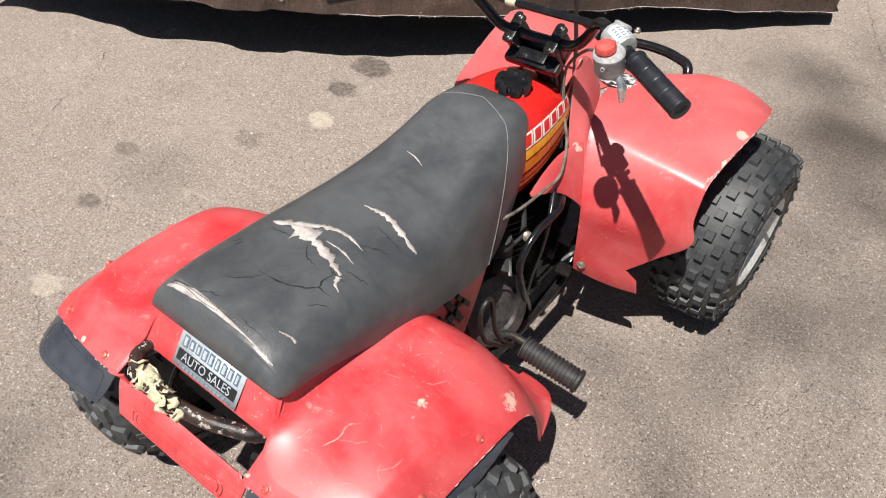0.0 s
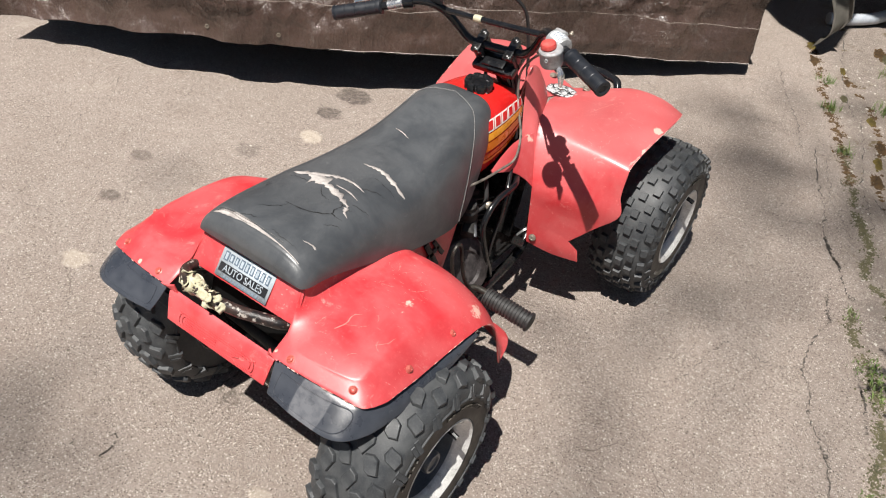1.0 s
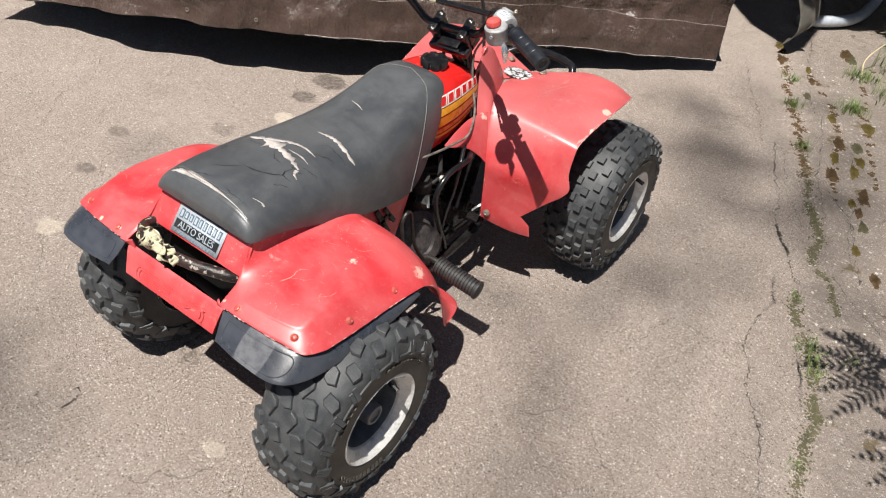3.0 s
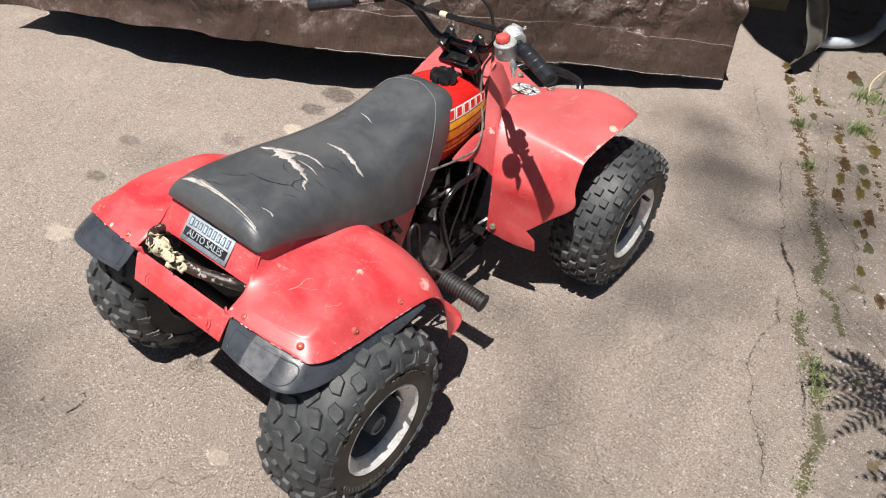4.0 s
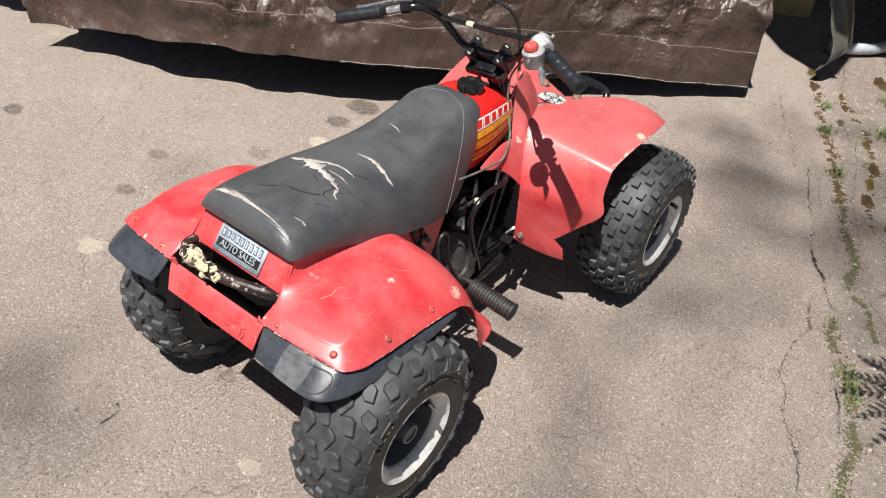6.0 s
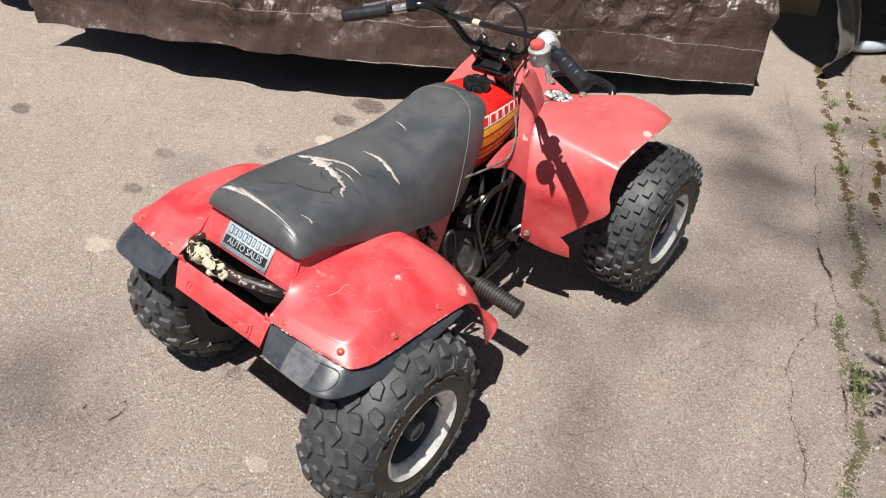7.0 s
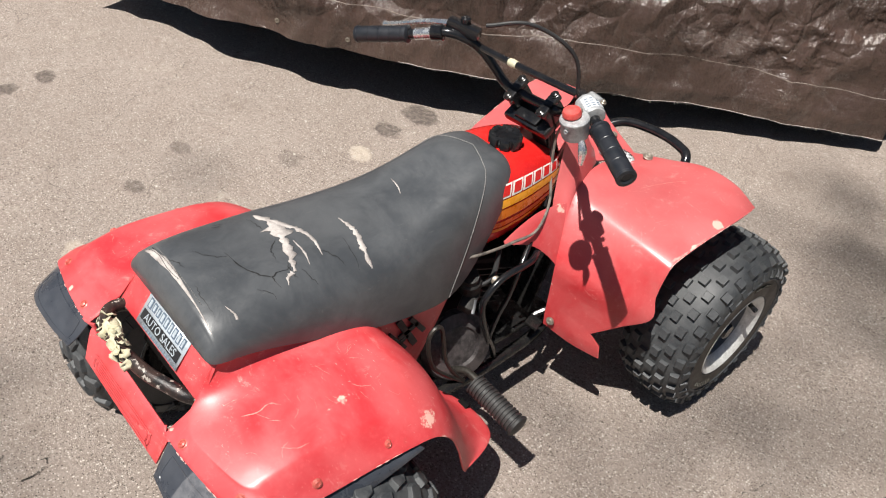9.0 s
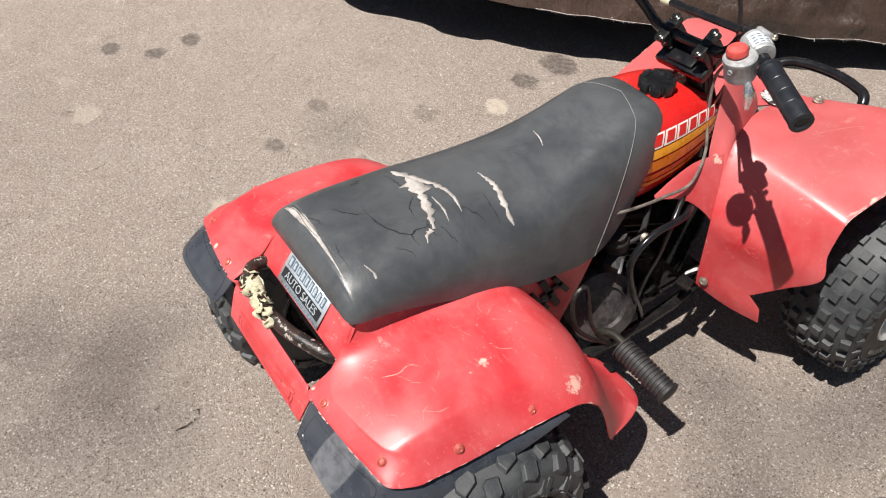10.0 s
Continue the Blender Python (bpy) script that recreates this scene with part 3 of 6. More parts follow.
for k in range(22):
    x = -0.108 + 0.0050 * k
    for y in (0.1065 + 0.0022 * math.sin(k * 0.3), 0.1120 - 0.0001 * k):
        p = seat_top(x, y, 0.0024)
        tube(bm, [p, p + Vector((0.0009, 0, 0)), p + Vector((0.0018, 0, 0))], 0.0007, 3, 4)
tagged(part("stitch_hole", bm, INK_SOFT, seat), kind="stuff")
from mathutils.bvhtree import BVHTree

# rear fender, one moulding with tail panel and flap
REAR = [  # from the rear lip forward and down to the foot guard; from the seat base down the flank and outwards
    [(0.147, -0.009, 0.501), (0.150, -0.010, 0.5005), (0.158, -0.011, 0.5005), (0.190, -0.012, 0.500), (0.255, -0.006, 0.495), (0.315, 0.004, 0.488), (0.352, 0.012, 0.483), (0.366, 0.030, 0.480)],
    [(0.1445, 0.040, 0.524), (0.148, 0.028, 0.519), (0.157, 0.018, 0.516), (0.190, 0.010, 0.5145), (0.255, 0.018, 0.511), (0.312, 0.030, 0.506), (0.340, 0.046, 0.501), (0.376, 0.055, 0.479)],
    [(0.140, 0.058, 0.545), (0.146, 0.045, 0.534), (0.158, 0.034, 0.526), (0.190, 0.024, 0.520), (0.255, 0.028, 0.516), (0.306, 0.040, 0.513), (0.333, 0.056, 0.509), (0.378, 0.078, 0.478)],
    [(0.134, 0.098, 0.598), (0.142, 0.090, 0.568), (0.158, 0.080, 0.546), (0.194, 0.072, 0.534), (0.255, 0.075, 0.531), (0.310, 0.084, 0.526), (0.338, 0.092, 0.516), (0.381, 0.110, 0.477)],
    [(0.133, 0.145, 0.600), (0.141, 0.144, 0.575), (0.158, 0.142, 0.554), (0.196, 0.140, 0.543), (0.255, 0.140, 0.541), (0.315, 0.145, 0.533), (0.341, 0.150, 0.521), (0.384, 0.155, 0.476)],
    [(0.136, 0.240, 0.584), (0.144, 0.240, 0.566), (0.160, 0.240, 0.551), (0.196, 0.240, 0.543), (0.255, 0.240, 0.538), (0.317, 0.240, 0.527), (0.343, 0.240, 0.514), (0.386, 0.240, 0.471)],
    [(0.138, 0.325, 0.556), (0.145, 0.324, 0.548), (0.160, 0.323, 0.540), (0.196, 0.322, 0.535), (0.255, 0.322, 0.528), (0.318, 0.320, 0.514), (0.346, 0.316, 0.501), (0.388, 0.310, 0.464)],
    [(0.141, 0.388, 0.527), (0.147, 0.387, 0.522), (0.162, 0.386, 0.515), (0.200, 0.388, 0.512), (0.250, 0.388, 0.505), (0.302, 0.382, 0.492), (0.350, 0.374, 0.476), (0.388, 0.362, 0.450)],
    [(0.147, 0.428, 0.470), (0.152, 0.429, 0.466), (0.165, 0.432, 0.462), (0.200, 0.438, 0.460), (0.250, 0.440, 0.454), (0.302, 0.434, 0.444), (0.352, 0.422, 0.430), (0.389, 0.404, 0.412)],
    [(0.155, 0.458, 0.392), (0.160, 0.460, 0.391), (0.170, 0.464, 0.390), (0.200, 0.474, 0.388), (0.250, 0.477, 0.382), (0.302, 0.470, 0.376), (0.354, 0.456, 0.364), (0.388, 0.432, 0.350)],
    [(0.162, 0.486, 0.311), (0.166, 0.488, 0.310), (0.176, 0.493, 0.309), (0.200, 0.505, 0.306), (0.250, 0.511, 0.300), (0.302, 0.505, 0.294), (0.354, 0.488, 0.288), (0.385, 0.452, 0.288)],
    [(0.170, 0.527, 0.246), (0.174, 0.530, 0.245), (0.184, 0.536, 0.244), (0.210, 0.550, 0.240), (0.255, 0.562, 0.232), (0.305, 0.558, 0.226), (0.352, 0.525, 0.230), (0.382, 0.468, 0.243)],
    [(0.175, 0.571, 0.216), (0.179, 0.574, 0.215), (0.189, 0.581, 0.212), (0.215, 0.597, 0.206), (0.265, 0.612, 0.196), (0.318, 0.608, 0.188), (0.352, 0.560, 0.206), (0.380, 0.476, 0.236)],
]


def rear_fender():
    bm = bmesh.new()
    half = smooth_rows(REAR, 38, 66)
    grid(bm, half)
    grid(bm, mirrored(half))
    # the slanted panel that carries the sticker, rounded into the flanks
    across = (-0.1405, -0.136, -0.124, -0.06, 0, 0.06, 0.124, 0.136, 0.1405)
    back = (0.0045, 0.0015, 0.0, 0, 0, 0, 0.0, 0.0015, 0.0045)
    panel = [[(x * w, y + b, z) for x, b in zip(across, back)] for w, y, z in ((1.045, 0.050, 0.530), (1.02, 0.072, 0.562), (0.975, 0.097, 0.598), (0.92, 0.125, 0.606))]
    grid(bm, smooth_rows(panel, 33, 9))
    # necks that join the lips to the drop flap below the opening
    for s in (1, -1):
        neck = [[(0.166, -0.0113, 0.5002), (0.150, -0.0098, 0.5008), (0.137, -0.002, 0.503)], [(0.156, -0.0068, 0.492), (0.146, -0.005, 0.493), (0.134, -0.002, 0.495)], [(0.150, -0.002, 0.485), (0.142, -0.002, 0.485), (0.130, -0.002, 0.485)]]
        grid(bm, smooth_rows([[(s * x, y, z) for x, y, z in r] for r in neck], 7, 7))
    flap = [[(x, -0.001, 0.486) for x in (-0.150, -0.05, 0.05, 0.150)], [(x, -0.012, 0.476) for x in (-0.148, -0.05, 0.05, 0.149)], [(x, -0.034, 0.430) for x in (-0.136, -0.05, 0.05, 0.143)]]
    grid(bm, smooth_rows(flap, 13, 9))
    bmesh.ops.remove_doubles(bm, verts=bm.verts, dist=0.0008)
    return bm


fender = thicken(part("rear_fender", rear_fender(), RED, bike, "scratched red plastic rear fender"), 0.0035, 0.0012)


def flap_at(x, k):
    """A point just proud of the flap: k runs from its upper to its lower edge."""
    return Vector((x, -0.0150 - 0.022 * k, 0.4770 - 0.046 * k))


def rounded_loop(x0, x1, k0, k1, r, rk):
    """A closed rounded outline on the flap."""
    pts = []
    for cx, ck, a0 in ((x1 - r, k0 + rk, -90), (x1 - r, k1 - rk, 0), (x0 + r, k1 - rk, 90), (x0 + r, k0 + rk, 180)):
        pts += [flap_at(cx + r * math.cos(radians(a0 + q)), ck + rk * math.sin(radians(a0 + q))) for q in (0, 30, 60, 90)]
    return pts + [pts[0], pts[1]]


for shape in (rounded_loop(-0.103, 0.110, 0.30, 0.88, 0.014, 0.24), rounded_loop(-0.094, 0.101, 0.39, 0.79, 0.010, 0.17)):
    bm = bmesh.new()
    tube(bm, shape, 0.0009, 120, 5)
    part("embossed_outline", bm, RED, fender)
for k in (0.50, 0.59, 0.68):
    bm = bmesh.new()
    tube(bm, [flap_at(-0.085, k), flap_at(-0.04, k), flap_at(0.005, k)], 0.0008, 12, 5)
    part("embossed_line", bm, RED, fender)
bm = bmesh.new()
tube(bm, [flap_at(0.045, 0.52), flap_at(0.070, 0.55), flap_at(0.052, 0.70)], 0.0008, 12, 5)
tube(bm, [flap_at(0.030, 0.62), flap_at(0.050, 0.60), flap_at(0.068, 0.57)], 0.0008, 12, 5)
part("embossed_arrow", bm, RED, fender)

# black boxes stand in for the shaded holes of the slots
for s in (1, -1):
    bm = bmesh.new()
    box(bm, pose(s * 0.240, 0.598, 0.2075, 15, 0, 0), 0.026, 0.014, 0.010, 0.002)
    part("slot", bm, SHADE_BLACK, fender)

# black box added where the tail opening shows only shade
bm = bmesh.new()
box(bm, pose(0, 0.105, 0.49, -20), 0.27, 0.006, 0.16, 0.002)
part("tail_opening_shade", bm, SHADE_BLACK, bike)


def bolt(parent, place, direction, r=0.0066, material=RED_BOLT, name="bolt"):
    bm = bmesh.new()
    turned(bm, [(r * 1.25, -0.002), (r * 1.3, 0.0008), (r, 0.0018), (r * 0.9, 0.0042), (r * 0.5, 0.0055), (r * 0.35, 0.0045)], axis_pose(place, direction), 14)
    part(name, bm, material, parent)


for s in (1, -1):
    for x, y, z, d in ((0.188, 0.0, 0.5075, (0, -0.5, 0.85)), (0.321, 0.024, 0.499, (0.3, -0.5, 0.8)), (0.366, 0.132, 0.4955, (0.75, -0.1, 0.6)), (0.368, 0.269, 0.485, (0.75, 0, 0.6))):
        bolt(fender, (s * x, y, z), (s * d[0], d[1], d[2]))

# rubber mudguards under the lip
for s in (1, -1):
    bm = bmesh.new()
    rows = [[(0.155, -0.006, 0.494), (0.25, -0.003, 0.489), (0.318, 0.008, 0.482), (0.350, 0.022, 0.477), (0.370, 0.085, 0.472), (0.377, 0.16, 0.471), (0.380, 0.24, 0.467), (0.382, 0.325, 0.458)],
            [(0.162, -0.030, 0.464), (0.25, -0.034, 0.461), (0.325, -0.026, 0.458), (0.366, 0.005, 0.456), (0.385, 0.075, 0.456), (0.391, 0.16, 0.456), (0.393, 0.24, 0.455), (0.390, 0.33, 0.452)],
            [(0.170, -0.050, 0.442), (0.25, -0.057, 0.440), (0.335, -0.050, 0.438), (0.376, -0.005, 0.438), (0.393, 0.07, 0.439), (0.399, 0.16, 0.441), (0.399, 0.24, 0.443), (0.393, 0.335, 0.446)]]
    rows = [[(s * x, y, z) for x, y, z in r] for r in rows]
    grid(bm, smooth_rows(rows, 40, 9))
    guard = thicken(part("mudguard", bm, MUDFLAP, bike, "dusty grey rubber mudguard"), 0.003, 0.001)
    bm = bmesh.new()
    src = bmesh.new()
    src.from_mesh(guard.data)
    surface = BVHTree.FromBMesh(src)
    src.free()
    ring = [(0.180, 0.480), (0.22, 0.479), (0.27, 0.477), (0.31, 0.475), (0.333, 0.473), (0.343, 0.468), (0.346, 0.460), (0.343, 0.451), (0.330, 0.4455), (0.31, 0.4445), (0.27, 0.4455), (0.22, 0.447), (0.187, 0.449), (0.180, 0.456), (0.179, 0.468), (0.180, 0.480)]
    hits = [surface.ray_cast(Vector((s * x, -0.4, z)), Vector((0, 1, 0)))[0] for x, z in spline(ring, 60)]
    tube(bm, [p for p in hits if p], 0.0011, 110, 5)
    part("raised_border", bm, MUDFLAP, guard)

# sticker on the tail panel
def tail(x, k, lift=0.002):
    """A point of the tail panel: k runs from its lower to its upper edge."""
    return Vector((x, 0.050 + 0.045 * k - lift * 0.8, 0.532 + 0.060 * k + lift * 0.6))


bm = bmesh.new()
grid(bm, [[tail(x, k, 0.0042) for x in (-0.072, 0, 0.072)] for k in (0.05, 0.45, 0.88)])
sticker = thicken(part("sticker", bm, PLATE, bike, "worn silver dealer sticker with printed words"), 0.0008)
bm = bmesh.new()
grid(bm, [[tail(x, k, 0.0056) for x in (-0.066, 0, 0.066)] for k in (0.20, 0.46)])
part("print_band", bm, INK, sticker)


def lettering(text, size, place, right, up, material, parent, name="lettering", squeeze=1.0):
    """Words of the built-in font as a mesh in the plane of right and up."""
    cu = bpy.data.curves.new(name, "FONT")
    cu.body, cu.size, cu.align_x, cu.align_y, cu.extrude = text, size, "CENTER", "CENTER", 0.0003
    tmp = new(name, cu)
    me = bpy.data.meshes.new_from_object(tmp)
    bpy.data.objects.remove(tmp)
    right, up = Vector(right).normalized(), Vector(up).normalized()
    m = Matrix.Translation(place) @ Matrix((right, up, right.cross(up))).transposed().to_4x4() @ Matrix.Diagonal((squeeze, 1, 1, 1))
    me.transform(m)
    me.materials.clear()
    me.materials.append(material)
    ob = new(name, me)
    ob.parent = parent
    return ob


slope = tail(0, 1) - tail(0, 0)
lettering("AUTO SALES", 0.021, tail(0, 0.33, 0.0064), (1, 0, 0), slope, PLATE, sticker, squeeze=0.92)
for k in range(9):
    bm, bm2 = bmesh.new(), bmesh.new()
    x = -0.0575 + 0.0144 * k
    box(bm, Matrix.Translation(tail(x, 0.655, 0.0050)) @ pose(0, 0, 0, 53), 0.0115 - 0.001 * (k % 3), 0.0195 - 0.003 * (0 < k < 3), 0.0008, 0.0)
    box(bm2, Matrix.Translation(tail(x, 0.655, 0.0056)) @ pose(0, 0, 0, 53), 0.0060 - 0.001 * (k % 3), 0.0140 - 0.003 * (0 < k < 3), 0.0008, 0.0)
    part("name_bar", bm, INK_PALE, sticker)
    part("name_bar_fill", bm2, PLATE, sticker)
bm = bmesh.new()
for k in range(11):
    box(bm, Matrix.Translation(tail(-0.045 + 0.009 * k, 0.115, 0.0050)) @ pose(0, 0, 0, 53), 0.006, 0.004, 0.001)
part("small_print_bars", bm, INK_BLUE, sticker)

# grab bar through the tail opening, with peeling tape
bm = bmesh.new()
tube(bm, [(-0.118, 0.10, 0.50), (-0.130, 0.055, 0.524), (-0.128, 0.024, 0.529), (-0.096, 0.006, 0.527), (-0.04, 0.003, 0.525), (0.03, 0.012, 0.525), (0.085, 0.032, 0.522), (0.118, 0.055, 0.512), (0.122, 0.10, 0.49)], 0.0125, 60, 14)
grab = part("grab_bar", bm, RUST, bike, "brown flaking grab bar")
bm = bmesh.new()
for k in range(28):
    a = random.uniform(-0.112, 0.0)
    f = 0.5 + a / 0.25
    base = Vector((a, 0.002 + 0.9 * max(0.0, -a - 0.05) ** 1.6 + 0.12 * max(0.0, a), 0.528))
    d = Vector((random.uniform(-1, 1), random.uniform(-1, 0.6), random.uniform(-0.6, 1))).normalized()
    size = random.uniform(0.012, 0.032)
    p = base + d * 0.0125
    rows = []
    t1 = d.orthogonal().normalized()
    t1.rotate(Matrix.Rotation(random.uniform(0, 6.28), 3, d))
    t2 = d.cross(t1)
    for i in range(4):
        rows.append([p + t1 * size * (i / 3 - 0.5) * random.uniform(0.7, 1.2) + t2 * size * (j / 3 - 0.5) * random.uniform(0.7, 1.2) + d * random.uniform(-0.002, 0.006) for j in range(4)])
    grid(bm, rows)
tagged(thicken(part("peeling_tape", bm, TAPE, grab, "pale yellow peeling tape"), 0.001), kind="stuff")

# side panels with the black flash
for s in (1, -1):
    bm = bmesh.new()
    rows = [[(s * 0.142, 0.30, 0.56), (s * 0.144, 0.42, 0.52), (s * 0.146, 0.52, 0.49), (s * 0.146, 0.605, 0.475)],
            [(s * 0.150, 0.33, 0.525), (s * 0.150, 0.43, 0.475), (s * 0.150, 0.51, 0.43), (s * 0.150, 0.570, 0.405)],
            [(s * 0.158, 0.40, 0.47), (s * 0.156, 0.45, 0.40), (s * 0.153, 0.49, 0.35), (s * 0.152, 0.525, 0.32)]]
    grid(bm, smooth_rows(rows, 14, 12))
    panel = thicken(part("side_panel", bm, RED, bike, "red side panel with black flash"), 0.003)
    bm = bmesh.new()
    for y, z, a, l, w in ((0.462, 0.420, 125, 0.080, 0.011), (0.486, 0.432, 118, 0.105, 0.014), (0.512, 0.440, 125, 0.070, 0.011), (0.490, 0.436, 20, 0.050, 0.012), (0.474, 0.414, 30, 0.036, 0.010)):
        box(bm, pose(s * 0.1548, y, z, a, 0, 0), 0.0042, l, w)
    part("black_flash", bm, INK_SOFT, panel)

# fuel tank: y, half width, bottom, top
TANK = spline([(0.69, 0.080, 0.53, 0.650), (0.74, 0.106, 0.47, 0.672), (0.81, 0.112, 0.47, 0.675), (0.885, 0.104, 0.482, 0.668), (0.95, 0.088, 0.502, 0.652), (0.988, 0.062, 0.535, 0.628), (1.0, 0.035, 0.575, 0.61)], 40)


def tank_point(y, a, lift=0.0):
    w, zb, zt = [float(np.interp(y, TANK[:, 0], TANK[:, k])) for k in (1, 2, 3)]
    mid, half = (zb + zt) / 2, (zt - zb) / 2
    c, s = math.cos(a), math.sin(a)
    return Vector(((w + lift) * math.copysign(abs(c) ** 0.62, c), y, mid + (half + lift) * math.copysign(abs(s) ** 0.7, s)))


bm = bmesh.new()
vs = grid(bm, [[tank_point(y, 2 * math.pi * k / 48) for k in range(48)] for y in TANK[:, 0]], close=True)
bm.faces.new(vs[0])
bm.faces.new(vs[-1])
tank = part("fuel_tank", bm, RED_TANK, bike, "glossy red fuel tank with orange stripes")
bm = bmesh.new()
turned(bm, [(0.030, -0.012), (0.030, 0.0), (0.020, 0.001)], axis_pose((0.012, 0.845, 0.670), (0, -0.03, 1)), 24)
part("filler_neck", bm, BLACK, tank)
bm = bmesh.new()
cap_pose = axis_pose((0.012, 0.845, 0.6715), (0, -0.03, 1))
prof = [(0.034, 0.0), (0.0365, 0.003), (0.0365, 0.021), (0.0345, 0.0245), (0.022, 0.025), (0.019, 0.021), (0.006, 0.021)]
flute = lambda r, k: r * (1 - (0.16 if k % 8 in (3, 4) else 0.0)) if r > 0.03 else r * (1 + (0.25 if k % 8 in (0, 7) and r > 0.015 else 0.0))
rings = [[cap_pose @ Vector((flute(r, k) * math.cos(6.2832 * k / 64), flute(r, k) * math.sin(6.2832 * k / 64), h)) for k in range(64)] for r, h in prof]
vs = grid(bm, rings, close=True)
bm.faces.new(vs[-1])
part("filler_cap", bm, BLACK, tank, "black ribbed filler cap", smooth=30)
for s in (1, -1):
    side = lambda y, a: tank_point(y, a if s > 0 else math.pi - a, 0.0012)
    for name, lo, hi, m in (("stripe", 0.13, 0.30, AMBER), ("stripe", -0.01, 0.10, ORANGE), ("stripe", -0.12, -0.04, DEEP_ORANGE), ("stripe", -0.22, -0.15, ORANGE)):
        bm = bmesh.new()
        grid(bm, [[side(y, lo + (hi - lo) * k / 3) for k in range(4)] for y in np.linspace(0.745, 0.975, 24)])
        part(name, bm, m, tank)
    # the maker's name, as six pale outlined blocks
    for k in range(6):
        y0 = 0.750 + k * 0.0325
        turn = lambda a: a if s > 0 else math.pi - a
        bm, bm2 = bmesh.new(), bmesh.new()
        grid(bm, [[tank_point(y0 + dy + 0.03 * (a - 0.33), turn(a), 0.0016) for a in np.linspace(0.33, 0.66, 4)] for dy in np.linspace(0, 0.0300, 4)])
        grid(bm2, [[tank_point(y0 + dy + 0.03 * (a - 0.33), turn(a), 0.0022) for a in np.linspace(0.374, 0.616, 4)] for dy in np.linspace(0.0046, 0.0254, 4)])
        mark = part("maker_mark", bm, WHITE, tank)
        part("maker_mark_fill", bm2, RED_TANK, mark)

# front fender
FRONT = [
    [(0.191, 0.886, 0.310), (0.220, 0.896, 0.304), (0.248, 0.906, 0.298), (0.276, 0.915, 0.291), (0.302, 0.923, 0.284)],
    [(0.187, 0.889, 0.365), (0.227, 0.901, 0.361), (0.268, 0.915, 0.356), (0.313, 0.929, 0.350), (0.357, 0.943, 0.343)],
    [(0.181, 0.894, 0.425), (0.232, 0.906, 0.422), (0.288, 0.922, 0.416), (0.350, 0.942, 0.409), (0.411, 0.961, 0.402)],
    [(0.160, 0.922, 0.490), (0.215, 0.934, 0.478), (0.270, 0.945, 0.468), (0.335, 0.957, 0.460), (0.398, 0.972, 0.452)],
    [(0.140, 0.955, 0.540), (0.200, 0.968, 0.530), (0.265, 0.977, 0.524), (0.332, 0.984, 0.517), (0.395, 0.990, 0.506)],
    [(0.125, 0.990, 0.566), (0.190, 0.998, 0.554), (0.260, 1.004, 0.546), (0.332, 1.009, 0.538), (0.394, 1.012, 0.528)],
    [(0.100, 1.060, 0.572), (0.175, 1.068, 0.570), (0.255, 1.074, 0.567), (0.333, 1.078, 0.560), (0.400, 1.080, 0.550)],
    [(0.082, 1.140, 0.556), (0.165, 1.145, 0.570), (0.250, 1.150, 0.582), (0.337, 1.152, 0.581), (0.408, 1.150, 0.568)],
    [(0.080, 1.210, 0.543), (0.165, 1.225, 0.565), (0.250, 1.235, 0.586), (0.340, 1.240, 0.589), (0.413, 1.222, 0.580)],
    [(0.080, 1.258, 0.535), (0.170, 1.272, 0.562), (0.250, 1.295, 0.581), (0.335, 1.293, 0.583), (0.408, 1.264, 0.577)],
]
NOSE = 0.08  # the front plastic sits off the rear one's centre line


def facing(rows):
    return [[(2 * NOSE - p[0], p[1], p[2]) for p in r] for r in rows]


def front_fender():
    bm = bmesh.new()
    half = smooth_rows(FRONT, 28, 64)
    grid(bm, half)
    grid(bm, facing(half))
    # the hooked lower corner
    hook = [half[0], [np.array((0.1925, 0.8855, 0.280)) + (np.array((0.331, 0.929, 0.262)) - np.array((0.1925, 0.8855, 0.280))) * k / 27 for k in range(28)],
            [np.array((0.196, 0.8845, 0.252)) + (np.array((0.338, 0.931, 0.226)) - np.array((0.196, 0.8845, 0.252))) * k / 27 + np.array((0, 0, -0.008 * math.sin(math.pi * k / 27))) for k in range(28)]]
    grid(bm, hook)
    grid(bm, facing(hook))
    # upright cowl round the steering head, and the tongue along the tank
    cowl = [[(0.183, 0.893, 0.42), (0.160, 0.922, 0.490), (0.140, 0.955, 0.540), (0.125, 0.990, 0.566), (0.100, 1.06, 0.572), (0.082, 1.10, 0.566)],
            [(0.160, 0.898, 0.44), (0.125, 0.930, 0.52), (0.108, 0.960, 0.590), (0.103, 0.992, 0.635), (0.095, 1.04, 0.635), (0.082, 1.075, 0.615)],
            [(0.140, 0.905, 0.46), (0.105, 0.935, 0.545), (0.086, 0.957, 0.635), (0.078, 0.972, 0.705), (0.084, 1.015, 0.69), (0.082, 1.050, 0.64)]]
    cowl = smooth_rows(cowl, 26, 12)
    grid(bm, cowl)
    grid(bm, facing(cowl))
    tongue = smooth_rows([[(0.190, 0.902, 0.410), (0.168, 0.874, 0.452), (0.146, 0.835, 0.484), (0.129, 0.770, 0.506)], [(0.163, 0.930, 0.487), (0.146, 0.878, 0.500), (0.134, 0.825, 0.507), (0.127, 0.770, 0.509)], [(0.136, 0.962, 0.545), (0.122, 0.885, 0.545), (0.119, 0.825, 0.528), (0.124, 0.770, 0.512)]], 14, 7)
    grid(bm, tongue)
    grid(bm, facing(tongue))
    bmesh.ops.remove_doubles(bm, verts=bm.verts, dist=0.0008)
    return bm


